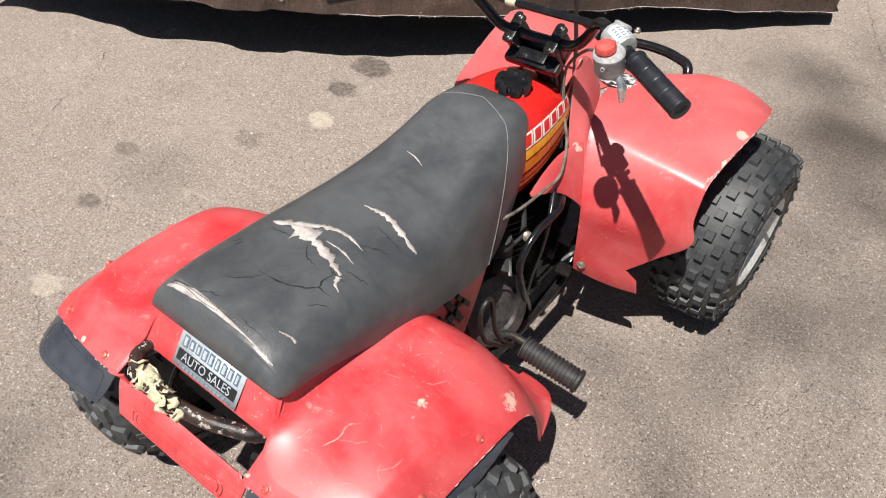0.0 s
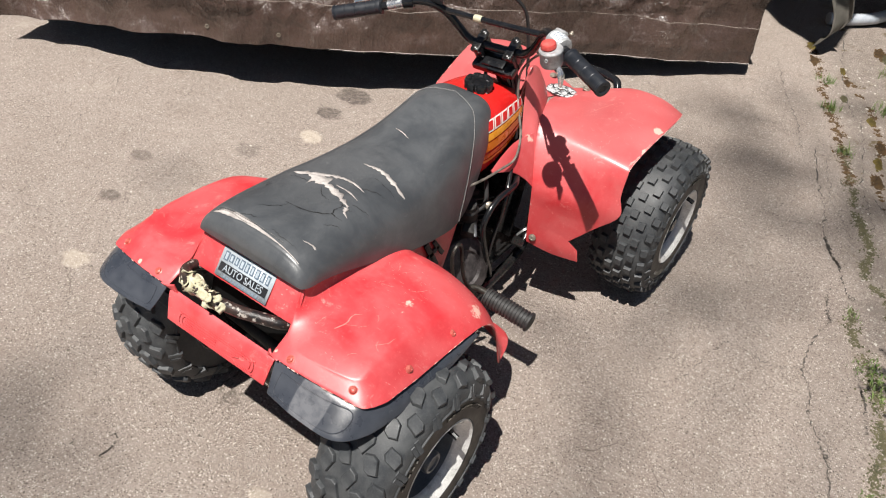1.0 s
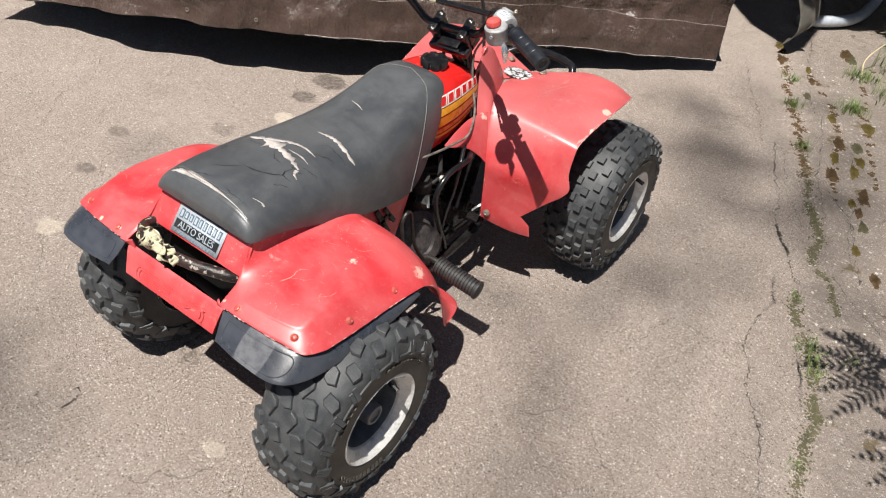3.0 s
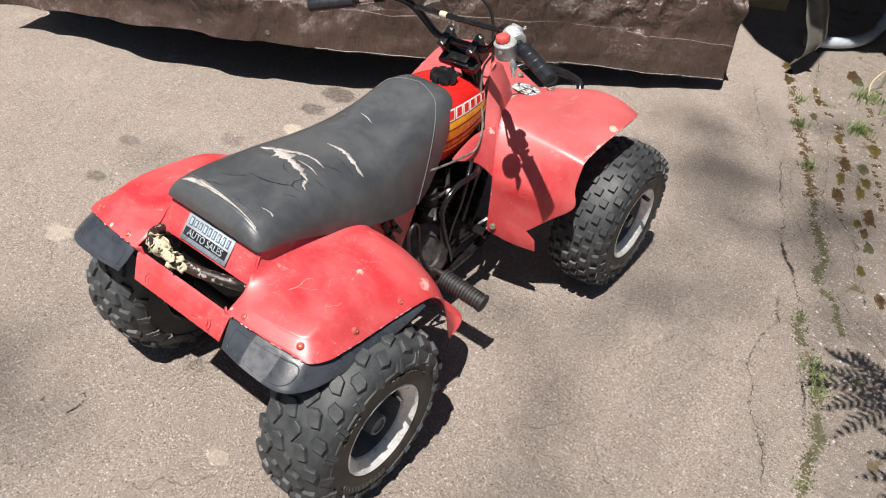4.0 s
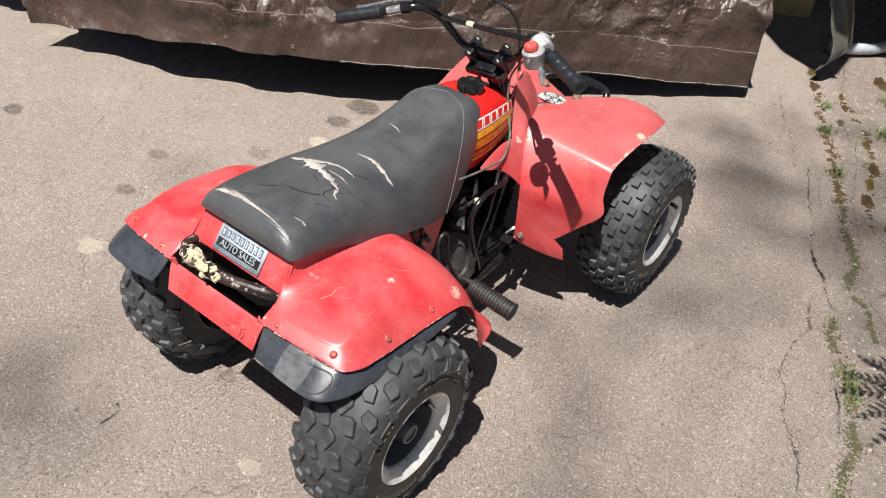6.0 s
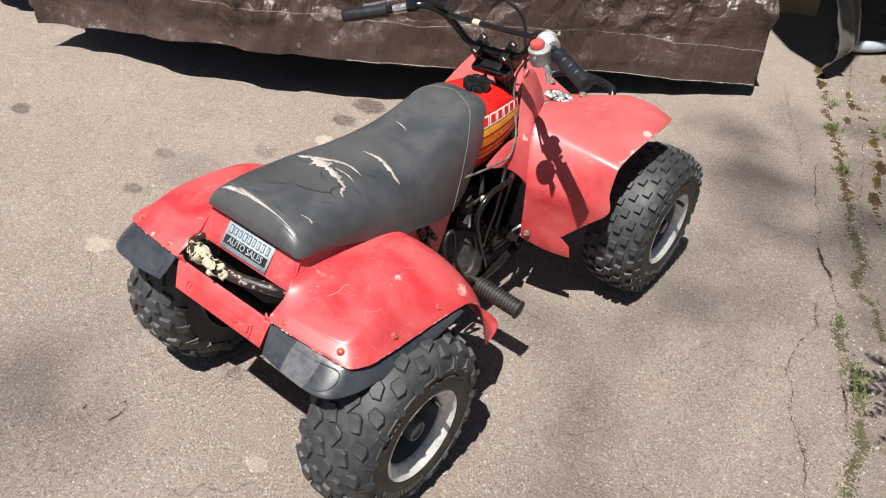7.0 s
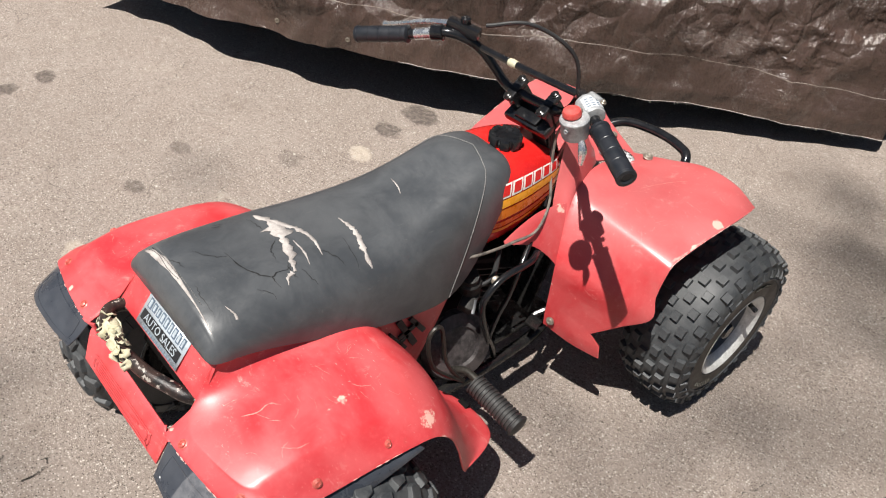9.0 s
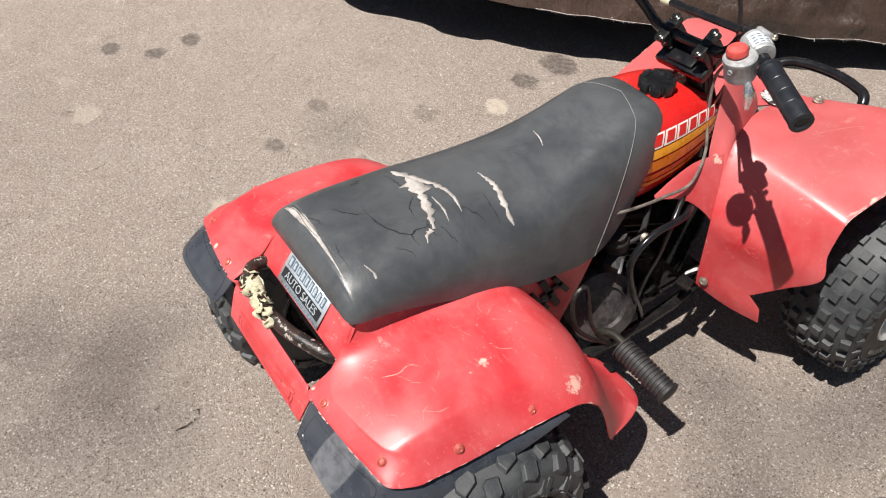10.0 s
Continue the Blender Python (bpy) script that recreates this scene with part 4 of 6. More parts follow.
front = thicken(part("front_fender", front_fender(), RED_FADED, bike, "faded red plastic front fender, paler towards the top"), 0.0035, 0.0012)
bolt(front, (0.212, 0.886, 0.272), (0.15, -1, 0.15), 0.008, STEEL)
bolt(front, (2 * NOSE - 0.212, 0.886, 0.272), (-0.15, -1, 0.15), 0.008, STEEL)
for x in (0.018, 0.130):
    bolt(front, (x, 1.238, 0.5605), (0.2 * (x - 0.08) / 0.06, -0.1, 1), 0.0095, STEEL)
bm = bmesh.new()
rows = []
for j in range(7):
    r = 0.050 * j / 6
    rows.append([Vector((0.080 + r * math.cos(a), 1.180 + r * 0.8 * math.sin(a), 0.5590 + 0.004 * noise.noise(Vector((r * 90 * math.cos(a), r * 90 * math.sin(a), 3))) + 0.05 * (0.04 - r) - 0.12 * (r * 0.8 * math.sin(a)))) for a in (6.2832 * k / 28 for k in range(28))])
grid(bm, rows[1:], close=True)
thicken(part("headlamp_badge", bm, FOIL, front, "crumpled silver foil badge", smooth=10), 0.002)



def worn_edge(ob, line, share, radius=0.0011):
    """Short pale rubbed stretches along the edge of a moulding."""
    bm = bmesh.new()
    line = spline(line, 160)
    k = 0
    while k < 150:
        run = random.randint(2, 7)
        if random.random() < share:
            tube(bm, line[k:k + run + 1], [0.0003, radius * random.uniform(0.5, 1.2), 0.0003], 8, 5)
        k += run + 1
    tagged(part("worn_edge", bm, RUBBED, ob, "pale rubbed edge"), kind="stuff")


RUBBED = plain("rubbed_red_edge", (0.62, 0.26, 0.23), (0.74, 0.48, 0.42), 0.6, 0, 60)
rear_half, front_half = smooth_rows(REAR, 38, 66), smooth_rows(FRONT, 28, 64)
for s in (1, -1):
    worn_edge(fender, [(s * r[-1][0], r[-1][1], r[-1][2] + 0.0006) for r in rear_half[2:47]], 0.28)
    worn_edge(fender, [(s * p[0], p[1] - 0.001, p[2]) for p in rear_half[0][12:]], 0.25)
worn_edge(front, [(r[-1][0], r[-1][1], r[-1][2] + 0.0006) for r in front_half[20:]], 0.4)
worn_edge(front, [(2 * NOSE - r[-1][0], r[-1][1], r[-1][2] + 0.0006) for r in front_half[20:]], 0.3)


def drape(ob, lines, material, name, lift=0.0007):
    """Thin worn lines lying on a moulding, seen from above."""
    src = bmesh.new()
    src.from_mesh(ob.data)
    tree = BVHTree.FromBMesh(src)
    bm = bmesh.new()

    def on(x, y):
        hit = tree.ray_cast(Vector((x, y, 2.0)), Vector((0, 0, -1)))[0]
        return hit + Vector((0, -lift * 0.4, lift)) if hit else Vector((x, y, -1))
    for line, w in lines:
        pts = wander_line(line, 0.0008)
        if all(on(*p).z > 0 for p in spline(pts, 30)):
            ribbon(bm, pts, [w * 0.2, w, w * 0.7, w, w * 0.2], on, 30, 0.45)
    src.free()
    if len(bm.verts):
        tagged(part(name, bm, material, ob, "pale scratch in the red plastic"), kind="stuff")
    else:
        bm.free()


SCRATCH = plain("scratched_red", (0.60, 0.16, 0.145), (0.68, 0.27, 0.24), 0.6, 0, 60)
random.seed(41)
lines = [([(0.215, 0.09), (0.225, 0.115), (0.222, 0.135), (0.235, 0.15)], 0.0022), ([(0.30, 0.11), (0.315, 0.13), (0.318, 0.15)], 0.0014), ([(0.25, 0.12), (0.262, 0.135)], 0.001), ([(0.26, 0.27), (0.272, 0.28), (0.28, 0.30)], 0.0012)]
for s, count in ((1, 22), (-1, 14)):
    for k in range(count):
        x, y, a, l = s * random.uniform(0.18, 0.33), random.uniform(0.05, 0.34), random.uniform(0, 3.1), random.uniform(0.004, 0.016)
        d = np.array((math.cos(a), math.sin(a))) * l
        p = np.array((x, y))
        lines.append(([p - d, p + d * 0.1 + np.array((d[1], -d[0])) * random.uniform(-0.4, 0.4), p + d], random.uniform(0.0003, 0.0009)))
drape(fender, lines, SCRATCH, "scratch")
lines = [([(0.212, 1.10), (0.228, 1.135), (0.25, 1.175), (0.268, 1.20)], 0.0016), ([(0.30, 1.05), (0.31, 1.07)], 0.001), ([(0.385, 1.005), (0.392, 1.03), (0.394, 1.05)], 0.004), ([(0.396, 1.07), (0.398, 1.10)], 0.003)]
for s, count in ((1, 26), (-1, 12)):
    for k in range(count):
        x, y, a, l = NOSE + s * random.uniform(0.06, 0.31), random.uniform(1.0, 1.24), random.uniform(0, 3.1), random.uniform(0.004, 0.015)
        d = np.array((math.cos(a), math.sin(a))) * l
        p = np.array((x, y))
        lines.append(([p - d, p + d * 0.1 + np.array((d[1], -d[0])) * random.uniform(-0.4, 0.4), p + d], random.uniform(0.0003, 0.0007)))
drape(front, lines, SCRATCH, "scratch")

# front bumper loop and grey hose
bm = bmesh.new()
tube(bm, [(-0.04, 1.18, 0.47), (-0.035, 1.26, 0.535), (0.0, 1.305, 0.565), (0.08, 1.325, 0.575), (0.155, 1.322, 0.575), (0.195, 1.300, 0.565), (0.205, 1.25, 0.50), (0.20, 1.18, 0.44)], 0.0115, 60, 12)
part("front_bumper", bm, BLACK, bike, "black tubular front bumper")

# handlebar


def bar(x, y, z):
    """The bars sit a little off centre and lean."""
    return Vector((x + 0.012, y, z + 0.095 * x))


bm = bmesh.new()
BAR = [(0.370, 0.7285, 0.8225), (0.245, 0.790, 0.851), (0.192, 0.816, 0.867), (0.162, 0.845, 0.858), (0.138, 0.876, 0.832), (0.112, 0.900, 0.792), (0.086, 0.910, 0.764), (0.05, 0.911, 0.757)]
BAR = [(-x, y, z) for x, y, z in BAR] + BAR[::-1]
tube(bm, [bar(*p) for p in BAR], 0.0108, 130, 14)
handlebar = part("handlebar", bm, BLACK, bike, "black handlebar with crossbar")
bm = bmesh.new()
tube(bm, [bar(-0.140, 0.873, 0.838), bar(0.0, 0.874, 0.836), bar(0.138, 0.873, 0.838)], 0.0075, 20, 10)
crossbar = part("crossbar", bm, BLACK, handlebar)
bm = bmesh.new()
tube(bm, [bar(-0.050, 0.874, 0.836), bar(-0.040, 0.874, 0.836), bar(-0.028, 0.874, 0.836)], [0.0085, 0.0096, 0.0085], 8, 10)
part("tape_wrap", bm, TAPE, handlebar, "pale tape on the crossbar")
for s in (1, -1):
    e, i = bar(s * 0.374, 0.7265, 0.8215), bar(s * 0.250, 0.7875, 0.850)
    bm = bmesh.new()
    prof = [(0.008, 0.003), (0.012, 0), (0.0182, 0.001), (0.0187, 0.006), (0.0176, 0.0075)]
    for k in range(4):
        prof += [(0.0178, 0.0095 + 0.027 * k), (0.0178, 0.0330 + 0.027 * k), (0.0172, 0.0333 + 0.027 * k), (0.0172, 0.0352 + 0.027 * k)]
    prof += [(0.0178, 0.1185), (0.0178, 0.121), (0.0192, 0.122), (0.0192, 0.127), (0.0125, 0.130)]
    turned(bm, prof, axis_pose(e, i - e), 24)
    part("grip", bm, GRIP, handlebar, "black rubber hand grip", smooth=22)
# throttle housing and stop switch on the right side
hp = Vector((0.244, 0.747, 0.880))
tip = Vector((-0.12, -0.22, 1)).normalized()
bm = bmesh.new()
turned(bm, [(0.017, -0.027), (0.0235, -0.025), (0.0252, -0.020), (0.0252, 0.004), (0.0264, 0.006), (0.0264, 0.011), (0.0240, 0.014), (0.012, 0.015)], axis_pose(hp, tip), 28)
turned(bm, [(0.0, 0), (0.0042, 0), (0.0042, 0.003), (0.0022, 0.003), (0.0022, 0.001)], axis_pose(hp + Vector((0.004, -0.0245, -0.006)), (0.1, -1, -0.2)), 12)
housing = part("throttle_housing", bm, PALE, handlebar, "scuffed pale alloy throttle housing", smooth=35)
bm = bmesh.new()
along = (bar(0.370, 0.7285, 0.8225) - bar(0.245, 0.790, 0.851)).normalized()
turned(bm, [(0.012, -0.026), (0.021, -0.024), (0.0225, -0.018), (0.0225, 0.016), (0.021, 0.020), (0.012, 0.022)], axis_pose(bar(0.219, 0.803, 0.859), along), 24)
turned(bm, [(0.010, -0.012), (0.015, -0.010), (0.016, 0.0), (0.016, 0.016), (0.012, 0.019)], axis_pose(bar(0.210, 0.815, 0.866), (0.1, 0.5, 0.8)), 18)
block = part("switch_block", bm, PALE, housing, "pale switch block with worn white label", smooth=35)
bm = bmesh.new()
ac = along.cross(Vector((0, 0, 1))).normalized()
up = ac.cross(along)
grid(bm, [[bar(0.219, 0.803, 0.859) + along * t + (ac * math.sin(q) + up * math.cos(q)) * 0.0231 for q in np.linspace(-0.9, 0.9, 9)] for t in (-0.016, 0.0, 0.014)])
label = part("label", bm, LABEL, block)
bm = bmesh.new()
for t in (-0.010, -0.004, 0.003, 0.009):
    for q in (-0.45, 0.0, 0.4):
        grid(bm, [[bar(0.219, 0.803, 0.859) + along * (t + dt) + (ac * math.sin(q + dq) + up * math.cos(q + dq)) * 0.0234 for dq in (0, 0.14, 0.28)] for dt in (0, 0.0022)])
part("print_bars", bm, INK_PALE, label)
bm = bmesh.new()
turned(bm, [(0.014, -0.002), (0.0170, 0.001), (0.0172, 0.006), (0.0150, 0.0110), (0.006, 0.0130)], axis_pose(hp + tip * 0.016 + Vector((-0.004, -0.002, 0)), tip), 24)
part("stop_button", bm, SWITCH_RED, housing, "faded red stop button")
bm = bmesh.new()
tube(bm, [hp + Vector((0.02, 0.0, -0.02)), hp + Vector((0.034, -0.006, -0.036)), hp + Vector((0.040, -0.010, -0.060))], [0.005, 0.0085, 0.004], 12, 8)
part("thumb_lever", bm, CHROME, housing)
for x, y in ((0.030, 0.036), (0.004, 0.012)):
    bolt(housing, hp + Vector((x - 0.008, y, 0.042 if x > 0.02 else 0.02)), (0.1, 0, 1), 0.004, STEEL, "screw")
# brake lever on the left side
bm = bmesh.new()
turned(bm, [(0.014, -0.014), (0.017, -0.012), (0.017, 0.012), (0.014, 0.014)], axis_pose(bar(-0.205, 0.810, 0.863), (-0.10, -0.05, -0.03)), 18)
box(bm, Matrix.Translation(bar(-0.168, 0.848, 0.876)) @ pose(0, 0, 0, 0, 8, 25), 0.075, 0.028, 0.024, 0.007)
turned(bm, [(0.010, 0), (0.011, 0.004), (0.011, 0.014), (0.007, 0.017)], axis_pose(bar(-0.168, 0.851, 0.884), (0, 0, 1)), 14)
perch = part("lever_perch", bm, BLACK, handlebar, "black brake lever perch", smooth=35)
bm = bmesh.new()
tube(bm, [bar(-0.190, 0.848, 0.878), bar(-0.25, 0.826, 0.870), bar(-0.31, 0.803, 0.852), bar(-0.352, 0.793, 0.838), bar(-0.358, 0.792, 0.836)], [0.008, 0.006, 0.0048, 0.0055, 0.008], 24, 8)
part("brake_lever", bm, CHROME, perch, "bright metal brake lever")
bm = bmesh.new()
tube(bm, [bar(-0.250, 0.788, 0.850), bar(-0.228, 0.799, 0.856), bar(-0.205, 0.810, 0.863)], 0.0125, 8, 12)
part("bare_sleeve", bm, CHROME, handlebar, "bare bright metal sleeve")
# clamps
bm = bmesh.new()
yoke = Matrix.Translation(bar(0.002, 0.926, 0.716)) @ pose(0, 0, 0, 30, -5)
box(bm, yoke, 0.122, 0.074, 0.020, 0.006)
box(bm, yoke @ pose(0, -0.010, 0.012), 0.064, 0.040, 0.012, 0.004)
part("top_yoke", bm, BLACK, handlebar)
for x in (-0.047, 0.047):
    hold = Matrix.Translation(bar(x, 0.911, 0.757)) @ pose(0, 0, 0, 35, -5)
    bm = bmesh.new()
    box(bm, hold @ pose(0, 0, -0.016), 0.025, 0.050, 0.040, 0.005)
    box(bm, hold @ pose(0, 0, 0.009), 0.024, 0.062, 0.014, 0.005)
    clamp = part("clamp", bm, BLACK, handlebar, smooth=35)
    for dy in (-0.024, 0.024):
        bolt(clamp, hold @ Vector((0, dy, 0.0165)), hold.to_3x3() @ Vector((0, 0, 1)), 0.0075, FRAME_BLACK)
bm = bmesh.new()
tube(bm, [(0.015, 0.925, 0.725), (0.04, 0.96, 0.63), (0.06, 1.0, 0.5)], 0.024, 10, 16)
part("steering_stem", bm, BLACK, bike)
# cables
for line, r, m in (([(-0.12, 0.875, 0.875), (-0.06, 0.95, 0.885), (0.01, 1.02, 0.83), (0.03, 1.04, 0.72), (0.05, 1.03, 0.6)], 0.0045, CABLE),
                   ([(0.21, 0.80, 0.845), (0.13, 0.90, 0.78), (0.075, 0.935, 0.70), (0.088, 0.925, 0.62), (0.118, 0.905, 0.555), (0.142, 0.85, 0.518), (0.142, 0.78, 0.518), (0.142, 0.70, 0.528), (0.13, 0.64, 0.53)], 0.0032, CABLE_GREY),
                   ([(0.05, 0.93, 0.73), (0.068, 0.935, 0.68), (0.082, 0.928, 0.60), (0.10, 0.915, 0.53)], 0.005, CABLE),
                   ([(-0.03, 0.93, 0.73), (-0.05, 0.97, 0.67), (-0.04, 0.97, 0.58)], 0.005, CABLE)):
    bm = bmesh.new()
    tube(bm, line, r, 40, 8)
    part("cable", bm, m, bike)

# wheels


BLOCKS = {}


def block_mesh(size, high, cut):
    """A tapered tread block, six-sided where cut is given; alike blocks share it."""
    key = (size, high, cut)
    if key not in BLOCKS:
        bm = bmesh.new()
        w, l = size[0] / 2, size[1] / 2
        flat = [(-w, -l), (w, -l), (w, l), (-w, l)] if not cut else [(-w, -l + cut), (-w + cut, -l), (w, -l), (w, l - cut), (w - cut, l), (-w, l)]
        low = [bm.verts.new((x * 1.12, y * 1.12, -0.004)) for x, y in flat]
        mid = [bm.verts.new((x * 1.02, y * 1.02, high * 0.8)) for x, y in flat]
        top = [bm.verts.new((x * 0.93, y * 0.93, high)) for x, y in flat]
        bm.faces.new(top)
        for a, b in ((low, mid), (mid, top)):
            for k in range(len(flat)):
                m = (k + 1) % len(flat)
                bm.faces.new((a[k], a[m], b[m], b[k]))
        BLOCKS[key] = mesh_of("tread_block", bm, RUBBER, 30)
    return BLOCKS[key]


def knob(parent, centre, s, u, r, ang, size, high, turn=0.0, tilt=0.0, cut=0.0):
    er, et, ex = Vector((0, math.cos(ang), math.sin(ang))), Vector((0, -math.sin(ang), math.cos(ang))), Vector((s, 0, 0))
    n = er * math.cos(tilt) + ex * math.sin(tilt)
    lat = ex * math.cos(tilt) - er * math.sin(tilt)
    a, b = lat * math.cos(turn) + et * math.sin(turn), et * math.cos(turn) - lat * math.sin(turn)
    if a.cross(b).dot(n) < 0:
        b = -b
    ob = new("tread_block", block_mesh(size, high, cut))
    ob.matrix_world = Matrix.Translation(Vector(centre) + ex * u + er * r) @ Matrix((a, b, n)).transposed().to_4x4()
    ob.parent = parent


def wheel(centre, s, half, radius, rear, rr=0.116):
    """Rim with hub, and tyre. s: +1 for the outer face towards +x."""
    c = Vector(centre)
    m = Matrix.Translation(c) @ Matrix(((0, 0, s, 0), (1, 0, 0, 0), (0, 1, 0, 0), (0, 0, 0, 1)))
    bead = half * 1.02
    bm = bmesh.new()
    g = rr / 0.116
    turned(bm, [(0.116 * g, bead - 0.010), (0.117 * g, bead - 0.004), (0.1140 * g, bead - 0.001), (0.111 * g, bead - 0.003), (0.107 * g, bead - 0.006), (0.104 * g, bead - 0.008), (0.090 * g, bead - 0.021), (0.0875 * g, bead - 0.026), (0.0865 * g, bead - 0.036), (0.0865 * g, -bead + 0.03), (0.103 * g, -bead + 0.012), (0.112 * g, -bead), (0.116 * g, -bead)], m, 56, close=True)
    rim = part("wheel", bm, RIM, bike, "silver-painted steel wheel with black tyre")
    dx = bead - (0.082 if rear else 0.060)
    # inside of the silver rim, in a darker grey that paints its shade
    bm = bmesh.new()
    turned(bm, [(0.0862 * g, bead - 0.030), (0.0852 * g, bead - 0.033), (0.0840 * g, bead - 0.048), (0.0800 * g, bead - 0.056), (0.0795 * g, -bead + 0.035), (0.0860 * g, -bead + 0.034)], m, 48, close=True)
    part("rim_well", bm, RIM_SHADE_GREY, rim, "inside of the rim, its shade painted in grey")
    # the rear disc is coloured dark for the shade deep in the rim
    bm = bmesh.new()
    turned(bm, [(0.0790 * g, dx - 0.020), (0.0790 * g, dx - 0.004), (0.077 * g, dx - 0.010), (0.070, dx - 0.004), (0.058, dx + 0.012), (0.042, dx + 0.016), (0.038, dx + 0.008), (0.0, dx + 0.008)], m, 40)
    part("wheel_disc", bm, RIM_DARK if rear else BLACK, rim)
    bm = bmesh.new()
    if rear:
        turned(bm, [(0.032, dx + 0.004), (0.026, dx + 0.030), (0.0255, dx + 0.058), (0.023, dx + 0.062), (0.018, dx + 0.062), (0.016, dx + 0.058), (0.006, dx + 0.058), (0.0, dx + 0.059)], m, 28)
    else:
        turned(bm, [(0.046, dx + 0.004), (0.046, dx + 0.018), (0.040, dx + 0.024), (0.024, dx + 0.026), (0.022, dx + 0.040), (0.018, dx + 0.044), (0.006, dx + 0.044)], m, 28)
    part("hub", bm, RIM_SHADE_GREY if rear else BLACK, rim)
    if rear:
        # black disc and ring added as the shade on the wheel's inner side
        bm = bmesh.new()
        turned(bm, [(0.092 * g, -bead + 0.026), (0.090 * g, -bead + 0.018), (0.050, -bead + 0.022), (0.045, -bead + 0.004), (0.022, -bead + 0.002), (0.0, -bead + 0.002)], m, 32)
        turned(bm, [(0.1175 * g, -bead - 0.001), (0.113 * g, -bead - 0.004), (0.104 * g, -bead + 0.008), (0.090 * g, -bead + 0.020), (0.110 * g, -bead + 0.004)], m, 40, close=True)
        part("inner_shade_disc", bm, FRAME_BLACK, rim)
    for k in range(4):
        a = k * math.pi / 2 + 0.5
        bolt(rim, c + Vector((s * (dx + 0.013), 0.051 * math.cos(a), 0.051 * math.sin(a))), (s, 0, 0), 0.006, RIM_DARK if rear else BLACK, "wheel_nut")
    bm = bmesh.new()
    a = 1.15
    tube(bm, [c + Vector((s * (bead - 0.022), 0.090 * math.cos(a), 0.090 * math.sin(a))), c + Vector((s * (bead - 0.006), 0.087 * math.cos(a), 0.087 * math.sin(a))), c + Vector((s * (bead + 0.010), 0.083 * math.cos(a), 0.083 * math.sin(a)))], 0.0062, 6, 8)
    part("valve", bm, BLACK, rim)
    # tyre carcass: radius, place across
    R = radius - (0.0080 if rear else 0.0105)
    crown = 0.007 if rear else 0.012
    prof = [(0.112 * g, 0.88), (0.1165 * g, 0.985), (0.1185 * g, 1.0), (0.124 * g, 0.99), (0.148, 0.985), (0.1655, 0.990), (0.1670, 1.025), (0.1710, 1.025), (0.1725, 0.99), (R - 0.038, 0.975), (R - 0.022, 0.88), (R - 0.010, 0.72), (R - crown * 0.35, 0.45), (R, 0.0)]
    prof = prof + [(r, -u) for r, u in prof[-2::-1]]
    bm = bmesh.new()
    turned(bm, [(r, u * half) for r, u in prof], m, 96, close=True)
    tyre = part("tyre", bm, RUBBER, bike, "black knobbly tyre", smooth=35)
    side = lambda u: float(np.interp(abs(u), [0, 0.45, 0.72, 0.88, 0.97], [R, R - crown * 0.35, R - 0.010, R - 0.022, R - 0.042]))
    if rear:
        n = 18
        for k in range(n):
            a0 = 2 * math.pi * k / n
            st = math.pi / n
            for sg in (1, -1):
                knob(tyre, c, s, sg * half * 0.15, side(0.15), a0 + st * (sg > 0), (0.024, 0.038), 0.0068, 0.4 * sg, 0, 0.008)
                knob(tyre, c, s, sg * half * 0.46, side(0.46), a0 + st * (sg > 0) + st * 0.8, (0.026, 0.036), 0.0075, -0.35 * sg, 0.14 * sg, 0.009)
                knob(tyre, c, s, sg * half * 0.76, side(0.76), a0 + st * (sg > 0), (0.032, 0.026), 0.0075, 0.25 * sg, 0.5 * sg, 0.008)
                knob(tyre, c, s, sg * half * 0.955, side(0.955) - 0.005, a0 + st * (sg > 0) + st * 0.8, (0.032, 0.011), 0.006, 0.3 * sg, 1.1 * sg)
                knob(tyre, c, s, sg * half * 0.95, side(0.955) - 0.003, a0 + st * (sg > 0) + st * 1.15, (0.024, 0.009), 0.006, 0.3 * sg, 1.05 * sg)
    else:
        n = 28
        for k in range(n):
            a0 = 2 * math.pi * k / n
            for row, u in enumerate((-0.80, -0.48, -0.16, 0.16, 0.48, 0.80)):
                knob(tyre, c, s, u * half, side(u) - 0.0005, a0 + (row % 2) * math.pi / n, (0.0195, 0.0205), 0.0105, 0, 0.5 * u ** 3 * 1.6)
            for sg in (1, -1):
                knob(tyre, c, s, sg * half * 0.955, side(0.95) - 0.004, a0 + math.pi / n * (sg > 0), (0.018, 0.014), 0.006, 0, 1.05 * sg)
    # bare outer sidewall between bead and shoulder
    bm = bmesh.new()
    ring = [(0.1190 * g, 1.001), (0.1245 * g, 0.992), (0.148, 0.987), (0.1645, 0.992)]
    turned(bm, [(r, u * half + 0.0006) for r, u in ring] + [(r, u * half - 0.002) for r, u in ring[::-1]], m, 72, close=True)
    part("sidewall", bm, SIDEWALL, tyre, "brown-black bare sidewall")
    # raised unreadable maker's marks as plain bars on the sidewall
    bm = bmesh.new()
    for start, count, gap in ((0.55, 11, 0.095), (2.2, 5, 0.10), (3.7, 12, 0.095)) if rear else ((1.0, 7, 0.09), (4.0, 7, 0.09)):
        for k in range(count):
            a = start + gap * k
            u = 0.955
            er, et = Vector((0, math.cos(a), math.sin(a))), Vector((0, -math.sin(a), math.cos(a)))
            p = c + Vector((s * half * 0.982, 0, 0)) + er * 0.147
